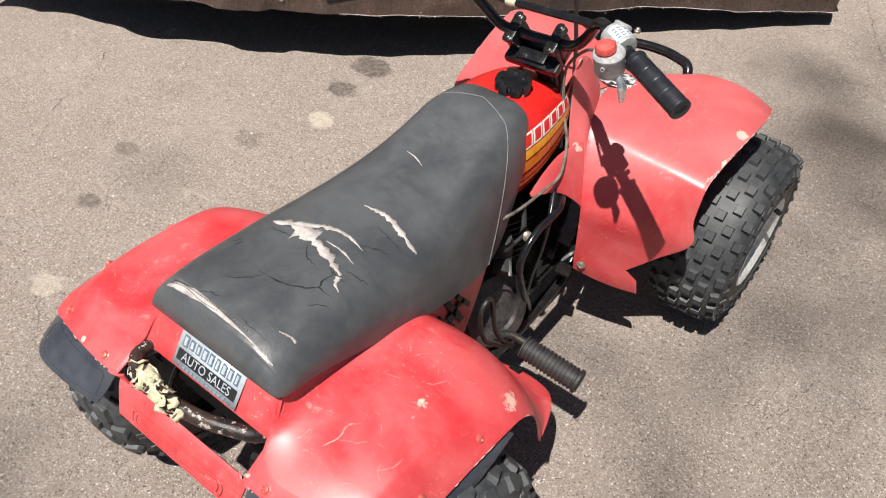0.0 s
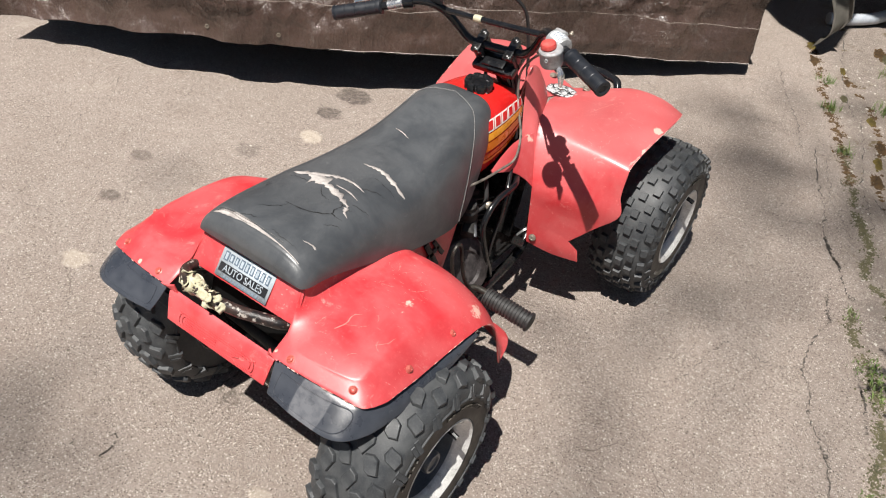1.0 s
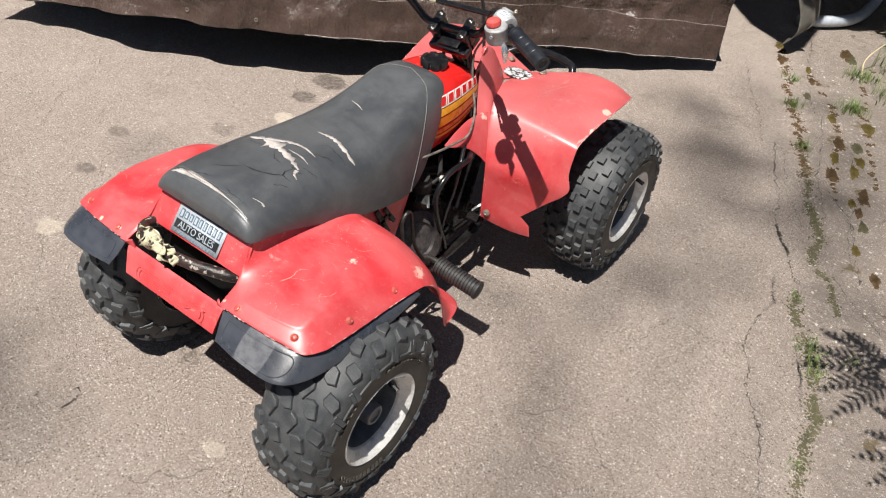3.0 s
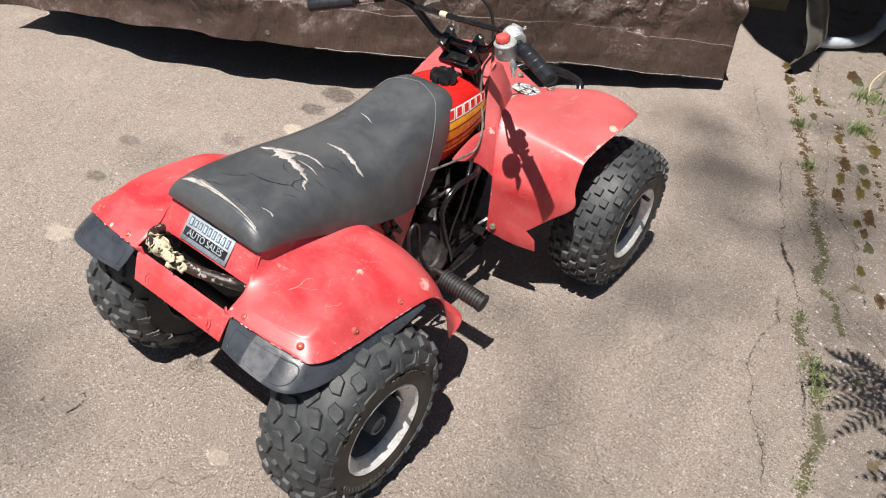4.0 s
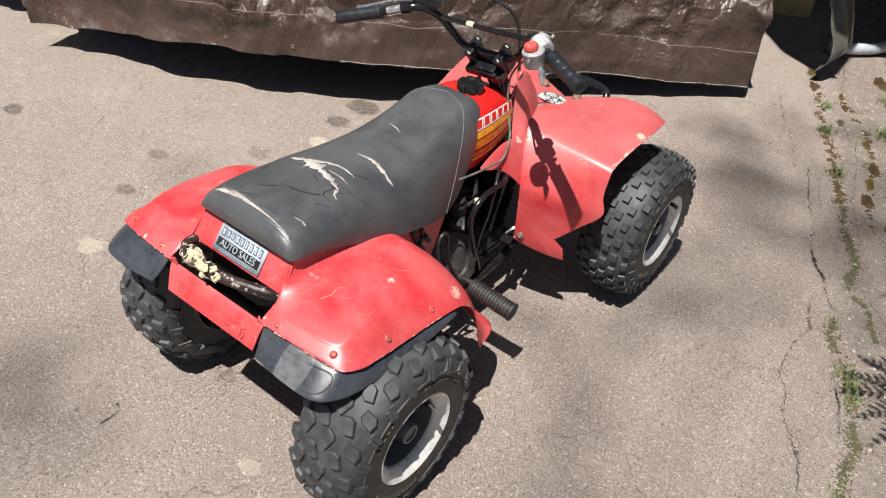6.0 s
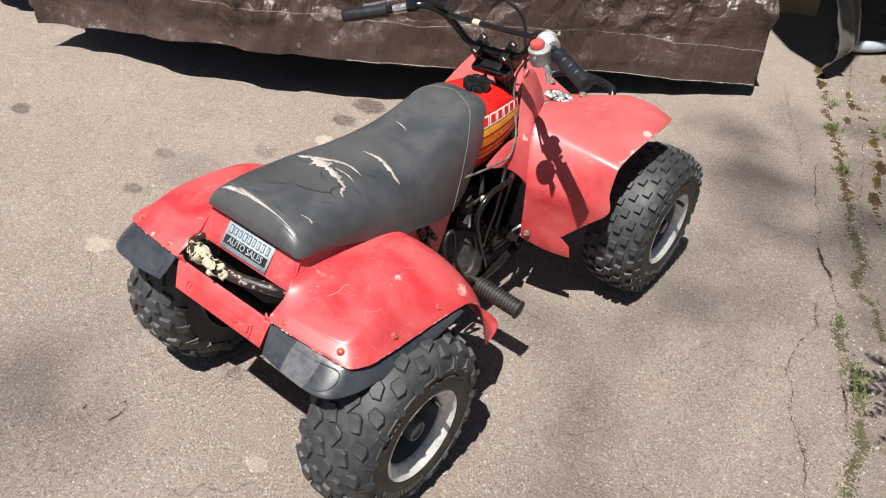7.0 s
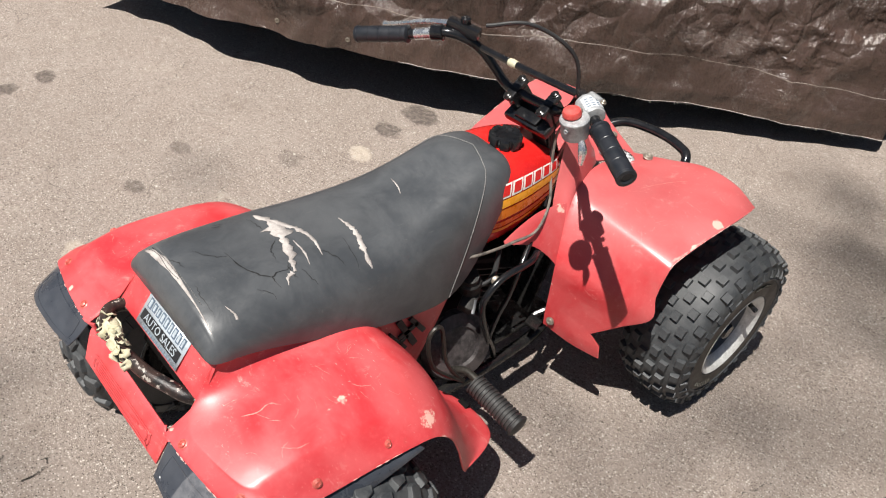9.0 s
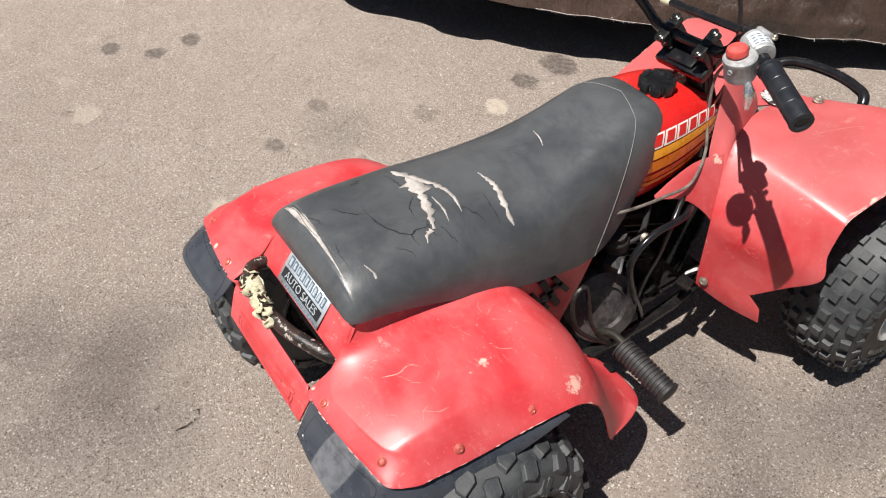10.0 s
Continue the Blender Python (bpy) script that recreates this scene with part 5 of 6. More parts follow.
            box(bm, Matrix.Translation(p) @ Matrix((er * 0.93 + Vector((s * 0.36, 0, 0)), et, Vector((s, 0, 0)))).transposed().to_4x4(), 0.015, 0.0085, 0.006)
    tagged(part("sidewall_mark", bm, MARK, tyre), kind="stuff")


REAR_Y, FRONT_Y = 0.152, 1.258
SKEW = 0.048  # the axles stand a little askew to the plastic
AXLE_Z = 0.231
wheel((0.355, REAR_Y, AXLE_Z), 1, 0.0925, AXLE_Z, True)
wheel((-0.318, REAR_Y + SKEW, AXLE_Z), -1, 0.0925, AXLE_Z, True)
wheel((0.403, FRONT_Y, 0.236), 1, 0.090, 0.236, False, 0.117)
wheel((-0.248, FRONT_Y + SKEW, 0.236), -1, 0.090, 0.236, False, 0.117)
bm = bmesh.new()
tube(bm, [(-0.30, REAR_Y + SKEW, AXLE_Z), (0, REAR_Y + SKEW / 2, AXLE_Z), (0.31, REAR_Y, AXLE_Z)], 0.02, 8, 14)
turned(bm, [(0.05, -0.04), (0.06, -0.035), (0.06, 0.035), (0.05, 0.04)], Matrix.Translation((0.03, REAR_Y, AXLE_Z)) @ pose(0, 0, 0, 0, 90), 24)
part("rear_axle", bm, DARK, bike)
bm = bmesh.new()
tube(bm, [(-0.2, FRONT_Y, 0.25), (0.08, FRONT_Y - 0.03, 0.30), (0.38, FRONT_Y, 0.25)], 0.016, 12, 12)
tube(bm, [(0.03, FRONT_Y - 0.05, 0.30), (0.08, FRONT_Y - 0.06, 0.32), (0.13, FRONT_Y - 0.05, 0.30)], 0.03, 8, 12)
part("front_axle", bm, BLACK, bike)

# frame tubes
for line, r in (([(0.145, 0.87, 0.46), (0.165, 0.83, 0.462), (0.17, 0.80, 0.463), (0.17, 0.74, 0.462), (0.17, 0.698, 0.437), (0.17, 0.684, 0.395), (0.17, 0.712, 0.305), (0.165, 0.748, 0.235), (0.16, 0.77, 0.18)], 0.0078),
                ([(0.13, 0.86, 0.50), (0.165, 0.79, 0.45), (0.168, 0.768, 0.385), (0.168, 0.749, 0.345), (0.168, 0.733, 0.296), (0.165, 0.72, 0.20)], 0.0058),
                ([(0.16, 0.40, 0.19), (0.165, 0.60, 0.17), (0.165, 0.80, 0.165), (0.16, 0.95, 0.20), (0.12, 1.05, 0.35), (0.07, 1.05, 0.5)], 0.014),
                ([(0.05, 0.98, 0.52), (0.05, 0.8, 0.47), (0.08, 0.5, 0.45), (0.10, 0.2, 0.45), (0.10, 0.10, 0.44)], 0.014)):
    for s in (1, -1) if r > 0.012 else (1,):
        bm = bmesh.new()
        tube(bm, [(s * x, y, z) for x, y, z in line], r, 40, 12)
        part("frame_tube", bm, FRAME_BLACK if r > 0.012 else BLACK, bike)

# engine
bm = bmesh.new()
box(bm, pose(0, 0.60, 0.25), 0.22, 0.30, 0.20, 0.03)
box(bm, pose(0, 0.74, 0.34, -20), 0.13, 0.14, 0.16, 0.01)
engine = part("engine", bm, DARK, bike, "greasy dark engine")
for k in range(7):
    bm = bmesh.new()
    box(bm, pose(0, 0.76, 0.30, -25) @ pose(0, 0, 0.016 * k), 0.17, 0.16, 0.004, 0.001)
    part("cooling_fin", bm, DARK, engine)
bm = bmesh.new()
turned(bm, [(0.085, 0), (0.088, 0.012), (0.080, 0.024), (0.05, 0.030), (0.046, 0.022), (0.0, 0.024)], axis_pose((0.125, 0.662, 0.262), (1, -0.25, 0.45)), 36)
part("clutch_cover", bm, GREASY, engine, "round greasy clutch cover")
bm = bmesh.new()
turned(bm, [(0.022, 0), (0.026, 0.005), (0.026, 0.04), (0.02, 0.045), (0.02, 0.06)], axis_pose((0.11, 0.70, 0.40), (0.2, -0.3, 1)), 20)
box(bm, pose(0.125, 0.69, 0.385, 20, 10, 30), 0.035, 0.06, 0.03, 0.006)
part("carburettor", bm, DARK, engine, smooth=35)
bm = bmesh.new()
box(bm, pose(0.150, 0.68, 0.385, 25, 0, 40), 0.008, 0.034, 0.009, 0.002)
part("choke_lever", bm, RIM_DARK, engine)
bm = bmesh.new()
turned(bm, [(0.008, 0), (0.011, 0.002), (0.011, 0.012), (0.006, 0.016)], axis_pose((0.14, 0.745, 0.425), (0.7, -0.5, 0.5)), 14)
part("fuel_tap", bm, STEEL, engine)
bm = bmesh.new()
tube(bm, [(0.10, 0.79, 0.46), (0.135, 0.74, 0.435), (0.13, 0.70, 0.42)], 0.006, 14, 8)
part("hose", bm, CABLE, engine)
# black plates added below and ahead of the engine to keep its bay dark
bm = bmesh.new()
box(bm, pose(0, 0.70, 0.17), 0.26, 0.62, 0.012, 0.004)
box(bm, pose(0, 0.95, 0.36, -14), 0.26, 0.01, 0.30, 0.003)
part("engine_bay_dark_backing", bm, FRAME_BLACK, bike)

# foot pegs, brake pedal, step brackets
for s in (1, -1):
    bm = bmesh.new()
    a, b = Vector((s * 0.232, 0.628, 0.252)), Vector((s * 0.368, 0.636, 0.234))
    prof = [(0.012, 0.0)]
    for k in range(14):
        prof += [(0.0250, 0.003 + 0.009 * k), (0.0250, 0.0065 + 0.009 * k), (0.0222, 0.0075 + 0.009 * k), (0.0222, 0.0110 + 0.009 * k)]
    prof += [(0.0265, 0.130), (0.0265, 0.136), (0.020, 0.139)]
    turned(bm, prof, axis_pose(a, b - a), 20)
    peg = part("foot_peg", bm, PEG_RUBBER, bike, "ribbed black rubber foot peg", smooth=35)
    bm = bmesh.new()
    tube(bm, [(s * 0.13, 0.62, 0.20), (s * 0.19, 0.638, 0.245), (s * 0.24, 0.640, 0.249)], 0.009, 10, 10)
    part("peg_arm", bm, PEDAL, peg)
bm = bmesh.new()
tube(bm, [(0.216, 0.612, 0.255), (0.210, 0.585, 0.292), (0.206, 0.558, 0.345), (0.205, 0.543, 0.41), (0.205, 0.533, 0.455), (0.205, 0.520, 0.470), (0.205, 0.505, 0.463), (0.205, 0.499, 0.440), (0.205, 0.508, 0.39), (0.206, 0.525, 0.345), (0.21, 0.562, 0.300), (0.216, 0.610, 0.254)], 0.0046, 80, 8)
part("brake_pedal", bm, PEDAL, bike, "bent bare steel pedal loop")
bm = bmesh.new()
box(bm, pose(0.180, 0.868, 0.252, 0, 15, 20), 0.034, 0.036, 0.008, 0.002)
tube(bm, [(0.16, 0.88, 0.25), (0.18, 0.92, 0.27), (0.205, 0.93, 0.30)], 0.008, 10, 8)
part("fender_bracket", bm, FRAME_BLACK, bike)

# ---------------------------------------------------------------- shelter of tarpaulin
EDGE = spline([(-2.33, 0.815, 0.125), (-2.10, 0.965, 0.135), (-1.73, 1.04, 0.185), (-1.41, 1.20, 0.203), (-1.18, 1.36, 0.203), (-0.93, 1.54, 0.20), (-0.64, 1.86, 0.175), (-0.36, 2.26, 0.135), (-0.09, 2.60, 0.09), (0.185, 2.85, 0.065)], 300)


def sheet_point(edge, i, z, top, lean, waves, bulge, seed):
    p = edge[i]
    d = edge[min(i + 1, len(edge) - 1)] - edge[max(i - 1, 0)]
    n = Vector((d[1], -d[0], 0)).normalized()
    f = (z - p[2]) / (top - p[2])
    run = i / (len(edge) - 1) * 3.4
    off = waves * noise.fractal(Vector((run * 2.6, z * 2.8, seed)), 0.9, 2.1, 3)
    off -= 0.030 * abs(noise.noise(Vector((run * 3.1 + z * 1.2, z * 3.6 - run, seed + 7))))
    # crumples: sharp folds in several directions, each strong only in places
    for k, (ca, sa, step, depth) in enumerate(((1, 0.12, 0.46, 0.026), (0.1, 1, 0.30, 0.026), (0.75, 0.66, 0.34, 0.022), (0.8, -0.6, 0.27, 0.020), (0.35, 0.94, 0.11, 0.007), (0.95, -0.3, 0.09, 0.006), (0.5, -0.87, 0.13, 0.007))):
        v = ca * run + sa * z + 0.035 * noise.noise(Vector((run * 4, z * 4, seed + k)))
        mask = noise.noise(Vector((run * 2.2, z * 2.6, seed + 20 + 3 * k))) * 1.4 + (0.55 if k < 2 else 0.15)
        mask *= 0.35 + 0.65 * min(1.0, max(0.0, (z - p[2] - 0.08) / 0.16))
        off += depth * max(0.0, min(1.0, mask)) * (1 - 2 * abs((v / step) % 1.0 - 0.5)) ** 2 * 2
    off += 0.004 * min(1.0, max(0.0, (p[2] + 0.175 - z) / 0.02))  # doubled hem
    off += bulge * math.sin(math.pi * min(1, f * 1.2)) - lean * f
    return Vector((p[0] + n.x * off, p[1] + n.y * off, z))


def hanging(edge, top, lean, waves, bulge, rows=44, seed=1.0):
    """A hanging sheet: from its lower edge up to a height, leaning back, with folds and creases."""
    bm = bmesh.new()
    grid(bm, [[sheet_point(edge, i, edge[i][2] + (top - edge[i][2]) * (j / (rows - 1)) ** 1.5, top, lean, waves, bulge, seed) for i in range(len(edge))] for j in range(rows)])
    return bm


SHEET = (2.1, 0.48, 0.04, 0.03)
tarp = thicken(thing("tarpaulin_wall", hanging(EDGE, *SHEET, 90, 1.0), TARP, "creased glossy brown tarpaulin hanging over the drive", "tarpaulin", smooth=70), 0.0015)
hem = [sheet_point(EDGE, i, EDGE[i][2] + 0.001, *SHEET, 1.0) for i in range(300)]
bm = bmesh.new()
tube(bm, hem[150:], 0.0020, 300, 5)
for k in range(110):
    p = hem[random.randint(150, 299)]
    q = p + Vector((random.uniform(-0.006, 0.006), random.uniform(-0.004, 0.004), -random.uniform(0.001, 0.009)))
    tube(bm, [p, q], 0.0007, 3, 4)
tagged(part("frayed_edge", bm, TARP_EDGE, tarp, "frayed pale lower edge"), kind="stuff")
bm = bmesh.new()
tube(bm, [sheet_point(EDGE, i, EDGE[i][2] + 0.168 - 0.008 * math.sin(i * 0.05), *SHEET, 1.0) for i in range(300)], 0.0026, 300, 5)
part("hem_seam", bm, TARP_SEAM, tarp)
for i in (95, 128):
    p = sheet_point(EDGE, i, EDGE[i][2] + 0.045, *SHEET, 1.0)
    bm = bmesh.new()
    turned(bm, [(0.009, 0), (0.009, 0.002), (0.006, 0.003), (0.0045, 0.002), (0.0045, 0.0)], axis_pose(p + Vector((0.002, -0.003, 0)), (0.6, -0.8, 0)), 16)
    part("eyelet", bm, STEEL, tarp)

# unseen roof; its corners are set by the edge of its shade
ROOF_Z = 2.12
bm = bmesh.new()
corners = [(-2.62, 1.12), (0.02, 2.92), (0.25, 2.66), (0.49, 2.53), (0.56, 2.59), (0.54, 2.96), (0.70, 3.04), (1.6, 4.1), (2.6, 5.2), (0.4, 6.4), (-4.2, 3.4)]
bm.faces.new([bm.verts.new((x, y, ROOF_Z)) for x, y in corners])
thicken(thing("tarpaulin_roof", bm, TARP, "unseen brown tarpaulin roof that shades the shelter", "tarpaulin"), 0.004)
# unseen sides, added so that the shelter is dark inside
for line in ([(-2.75, 1.3, 0.0), (-3.4, 2.2, 0.0), (-4.2, 3.4, 0.0)], [(-4.2, 3.4, 0.0), (-1.8, 5.0, 0.0), (0.4, 6.4, 0.0)], [(0.4, 6.4, 0.0), (1.5, 5.8, 0.0), (2.6, 5.2, 0.0)]):
    thicken(thing("unseen_back_wall", hanging(spline(line, 40), ROOF_Z, 0, 0.05, 0, 14, 4.0), TARP, "unseen brown tarpaulin side added to darken the shelter", "tarpaulin", group="shelter sides"), 0.003)
# second sheet beyond the end of the first
thicken(thing("tarpaulin_wall", hanging(spline([(-3.6, 0.9, 0.10), (-3.0, 0.93, 0.08), (-2.55, 1.0, 0.07), (-2.30, 1.12, 0.06)], 40), 2.1, 0.05, 0.05, 0.0, 20, 9.0), TARP, "second creased brown tarpaulin sheet", "tarpaulin"), 0.0015)

# hanging grey strip, frame tube, box
bm = bmesh.new()
rows = []
FLAP = spline([(0.345, 0.006, 0.055), (0.385, 0.014, 0.095), (0.416, 0.022, 0.15), (0.415, 0.036, 0.22), (0.375, 0.050, 0.34), (0.335, 0.055, 0.6), (0.33, 0.065, 2.1)], 40)
for k, (cx, w, z) in enumerate(FLAP):
    rows.append([(cx + w * t, 3.36 - 0.03 * z + 0.03 * math.sin(t * 2.2 + z * 5) + 0.02 * t, z + 0.012 * t * (z < 0.2)) for t in np.linspace(-1, 1, 9)])
grid(bm, rows)
thicken(thing("hanging_flap", bm, GREY_TARP, "grey-brown cloth flap hanging to a pointed tip", "flap"), 0.002)
bm = bmesh.new()
tube(bm, [(0.300, 3.735, 0.042), (0.345, 3.770, 0.042), (0.40, 3.815, 0.042), (0.485, 3.92, 0.042), (0.535, 4.05, 0.045), (0.55, 4.20, 0.06), (0.555, 4.36, 0.12), (0.56, 4.50, 0.4), (0.56, 4.54, 2.1)], 0.030, 70, 16)
thing("frame_tube_leg", bm, TUBE_BLUE, "bent grey-blue metal tube lying on the concrete", "tube")
bm = bmesh.new()
box(bm, pose(-0.12, 4.22, 0.13, 0, 0, 30), 0.26, 0.22, 0.26, 0.004)
thing("wooden_box", bm, CARDBOARD, "dusty tan wooden box inside the shelter", "box")

# ---------------------------------------------------------------- cracks, moss, weeds
flat = lambda x, y: Vector((x, y, 0.0025))


def wander(points, n, amount, seed):
    c = spline(points, n)
    for i in range(1, n - 1):
        c[i][0] += amount * noise.fractal(Vector((i * 0.35, seed, 0)), 0.8, 2.0, 4)
        c[i][1] += amount * noise.fractal(Vector((i * 0.35, seed, 5)), 0.8, 2.0, 4)
    return c


def crack(points, width, seed, amount=0.012):
    bm = bmesh.new()
    c = wander(points, 60, amount, seed)
    ribbon(bm, c, [0.65 * width * max(0.14, random.uniform(-0.3, 1.0)) for k in range(40)], flat, 160, 0.4)
    thing("crack", bm, CRACK, "dark crack in the concrete drive", "crack", kind="structure")


crack([(0.232, 3.163), (0.373, 2.851), (0.491, 2.639), (0.542, 2.516), (0.58, 2.42)], 0.006, 1.0)
crack([(0.63, 2.441), (0.717, 2.191), (0.762, 2.10), (0.797, 1.991), (0.817, 1.907), (0.863, 1.814)], 0.010, 2.0)
crack([(0.835, 1.87), (0.863, 1.814), (0.890, 1.775), (0.918, 1.745)], 0.024, 16.0, 0.006)
crack([(0.890, 1.775), (0.914, 1.753), (0.963, 1.643), (1.003, 1.598)], 0.008, 17.0)
crack([(0.918, 1.615), (0.943, 1.507), (0.97, 1.455)], 0.006, 18.0)
crack([(0.953, 1.378), (0.949, 1.314), (0.963, 1.202), (1.004, 1.135), (1.017, 1.061)], 0.010, 3.0)
crack([(1.017, 1.061), (1.08, 0.968), (1.112, 0.92), (1.148, 0.81)], 0.007, 19.0)
crack([(1.115, 1.235), (1.121, 1.22), (1.138, 1.19), (1.145, 1.156)], 0.010, 20.0, 0.005)
crack([(0.90, 2.25), (0.949, 2.191), (1.025, 2.099), (1.084, 1.961), (1.118, 1.849), (1.163, 1.739)], 0.010, 24.0)
crack([(1.06, 1.02), (1.102, 0.962), (1.153, 0.802), (1.19, 0.7)], 0.0045, 4.0)
crack([(0.673, 2.446), (0.785, 2.123), (0.875, 1.989), (0.93, 1.86)], 0.005, 5.0)
crack([(0.418, 3.647), (0.526, 3.226), (0.633, 2.928), (0.71, 2.778)], 0.008, 6.0)
crack([(0.712, 2.824), (0.796, 2.532), (0.844, 2.319), (0.9, 2.172), (0.96, 2.03)], 0.007, 8.0)
crack([(0.922, 1.57), (0.963, 1.467), (0.954, 1.391)], 0.004, 9.0)
crack([(1.078, 1.318), (1.149, 1.157), (1.17, 1.07)], 0.004, 10.0)
crack([(0.802, 1.948), (0.74, 1.90), (0.66, 1.88), (0.60, 1.90)], 0.003, 11.0)
crack([(0.962, 1.21), (0.88, 1.16), (0.80, 1.17)], 0.003, 12.0)
crack([(0.90, 2.6), (1.0, 2.3), (1.05, 2.0), (1.12, 1.8)], 0.006, 13.0)
crack([(1.05, 1.75), (1.2, 1.6), (1.35, 1.5)], 0.005, 14.0)
crack([(0.95, 3.0), (1.05, 2.6), (1.2, 2.2)], 0.006, 15.0)
crack([(0.69, 0.93), (0.71, 0.969), (0.73, 1.097), (0.75, 1.17)], 0.004, 25.0)
crack([(-0.281, -0.195), (-0.278, -0.173), (-0.283, -0.142)], 0.006, 21.0, 0.006)
crack([(-0.308, -0.142), (-0.304, -0.131), (-0.292, -0.135)], 0.004, 22.0, 0.004)
crack([(-0.36, -0.215), (-0.36, -0.208), (-0.365, -0.200)], 0.006, 23.0, 0.002)
crack([(-1.75, 0.95), (-1.62, 0.80), (-1.60, 0.66), (-1.45, 0.5)], 0.004, 7.0)


def lumpy(points, width, seed, material, label, stray=0.03):
    """A low uneven strip of moss in a joint."""
    bm = bmesh.new()
    c = wander(points, 80, stray, seed)
    stretch = (Vector(points[-1]) - Vector(points[0])).length
    for i in range(len(c)):
        w = width * max(0.10, 0.34 + 0.9 * noise.fractal(Vector((i * 0.25 * stretch, seed, 2)), 0.9, 2.0, 4))
        if w < 0.004:
            continue
        for k in range(max(5, int(30 * stretch))):
            p = Vector((c[i][0] + random.gauss(0, w * 0.7), c[i][1] + random.gauss(0, w * 0.7), 0.0))
            r, q = random.uniform(0.0015, 0.0055), random.uniform(0, 1.6)
            ring = [bm.verts.new(p + Vector((r * math.cos(q + a), r * math.sin(q + a), -0.001))) for a in (0, 1.26, 2.51, 3.77, 5.03)]
            tip = bm.verts.new(p + Vector((random.uniform(-r, r) * 0.3, 0, r * random.uniform(0.5, 1.1))))
            for a in range(5):
                bm.faces.new((ring[a], ring[(a + 1) % 5], tip))
    thing("moss", bm, material, label, "moss", kind="stuff")


lumpy([(0.3, 3.452), (0.4, 3.259), (0.547, 2.886), (0.638, 2.703), (0.724, 2.499), (0.811, 2.287)], 0.026, 1.0, MOSS_BROWN, "rusty brown moss along a joint in the concrete")
lumpy([(0.724, 2.499), (0.811, 2.287), (0.879, 2.098), (0.91, 2.044), (0.944, 1.976), (0.982, 1.896), (0.984, 1.805)], 0.034, 6.0, MOSS, "dry green moss along a joint in the concrete", 0.012)
lumpy([(0.984, 1.805), (1.005, 1.736), (1.046, 1.708), (1.084, 1.678), (1.105, 1.618), (1.148, 1.536)], 0.024, 7.0, MOSS, "dry green moss along a joint in the concrete", 0.008)
lumpy([(1.01, 1.56), (1.02, 1.50), (1.037, 1.444), (1.075, 1.40)], 0.030, 8.0, MOSS, "dry green moss along a joint in the concrete", 0.006)
lumpy([(1.088, 1.391), (1.123, 1.315), (1.154, 1.252), (1.177, 1.187)], 0.060, 2.0, MOSS, "dense dry green moss in a wide joint of the concrete", 0.008)
lumpy([(1.177, 1.187), (1.203, 1.104), (1.219, 1.063), (1.219, 0.976), (1.237, 0.881), (1.26, 0.7)], 0.036, 9.0, MOSS, "dry green moss along a joint in the concrete", 0.008)
lumpy([(0.533, 3.234), (0.595, 3.139), (0.712, 2.964), (0.77, 2.84), (0.845, 2.622), (0.885, 2.397), (0.95, 2.2)], 0.012, 3.0, MOSS_BROWN, "rusty brown moss on the cracked edge")
lumpy([(0.75, 3.5), (0.82, 3.1), (0.93, 2.75), (1.05, 2.4)], 0.012, 5.0, MOSS_BROWN, "rusty brown moss on the cracked edge")



def moss_cushion(x, y, long, seed, material):
    """A low oval cushion of moss, drawn out along the drive, its outline broken."""
    bm = bmesh.new()
    for k in range(560):
        a, q = random.uniform(0, 6.283), math.sqrt(random.random())
        edge = 0.70 + 0.55 * noise.noise(Vector((math.cos(a) * 1.3, math.sin(a) * 1.3, seed))) + 0.35 * noise.noise(Vector((math.cos(a) * 4, math.sin(a) * 4, seed)))
        u, v = q * edge * math.cos(a) * long * 0.42, q * edge * math.sin(a) * long
        p = Vector((x + u * 0.95 - v * 0.31, y + u * 0.31 + v * 0.95, 0.0))
        r, h = random.uniform(0.002, 0.006), 0.012 * (1 - q * q) + 0.002
        ring = [bm.verts.new(p + Vector((r * math.cos(w), r * math.sin(w), -0.001))) for w in (0, 1.57, 3.14, 4.71)]
        tip = bm.verts.new(p + Vector((0, 0, h * random.uniform(0.6, 1.1))))
        for w in range(4):
            bm.faces.new((ring[w], ring[(w + 1) % 4], tip))
    thing("moss", bm, material, "low oval moss cushion on the cracked edge", "moss", kind="stuff")


for k, (x, y, long) in enumerate(((0.32, 3.43, 0.09), (0.38, 3.27, 0.08), (0.52, 3.25, 0.05), (0.57, 3.14, 0.05), (0.6, 2.97, 0.05), (0.75, 2.84, 0.06), (0.84, 2.64, 0.09), (0.86, 2.51, 0.07), (0.89, 2.37, 0.09), (0.91, 2.66, 0.08), (0.95, 2.55, 0.08), (0.81, 3.02, 0.08), (0.9, 2.87, 0.1), (0.61, 3.58, 0.12), (0.65, 3.54, 0.1), (0.95, 2.46, 0.07), (1.03, 2.3, 0.09), (1.004, 2.226, 0.045), (1.043, 2.175, 0.05), (1.081, 2.085, 0.06), (1.097, 1.927, 0.05), (1.194, 1.804, 0.06))):
    moss_cushion(x, y, long * 0.8, 20.0 + k, (MOSS_OCHRE, MOSS_BROWN, MOSS_OCHRE, MOSS_BROWN, MOSS)[k % 5])


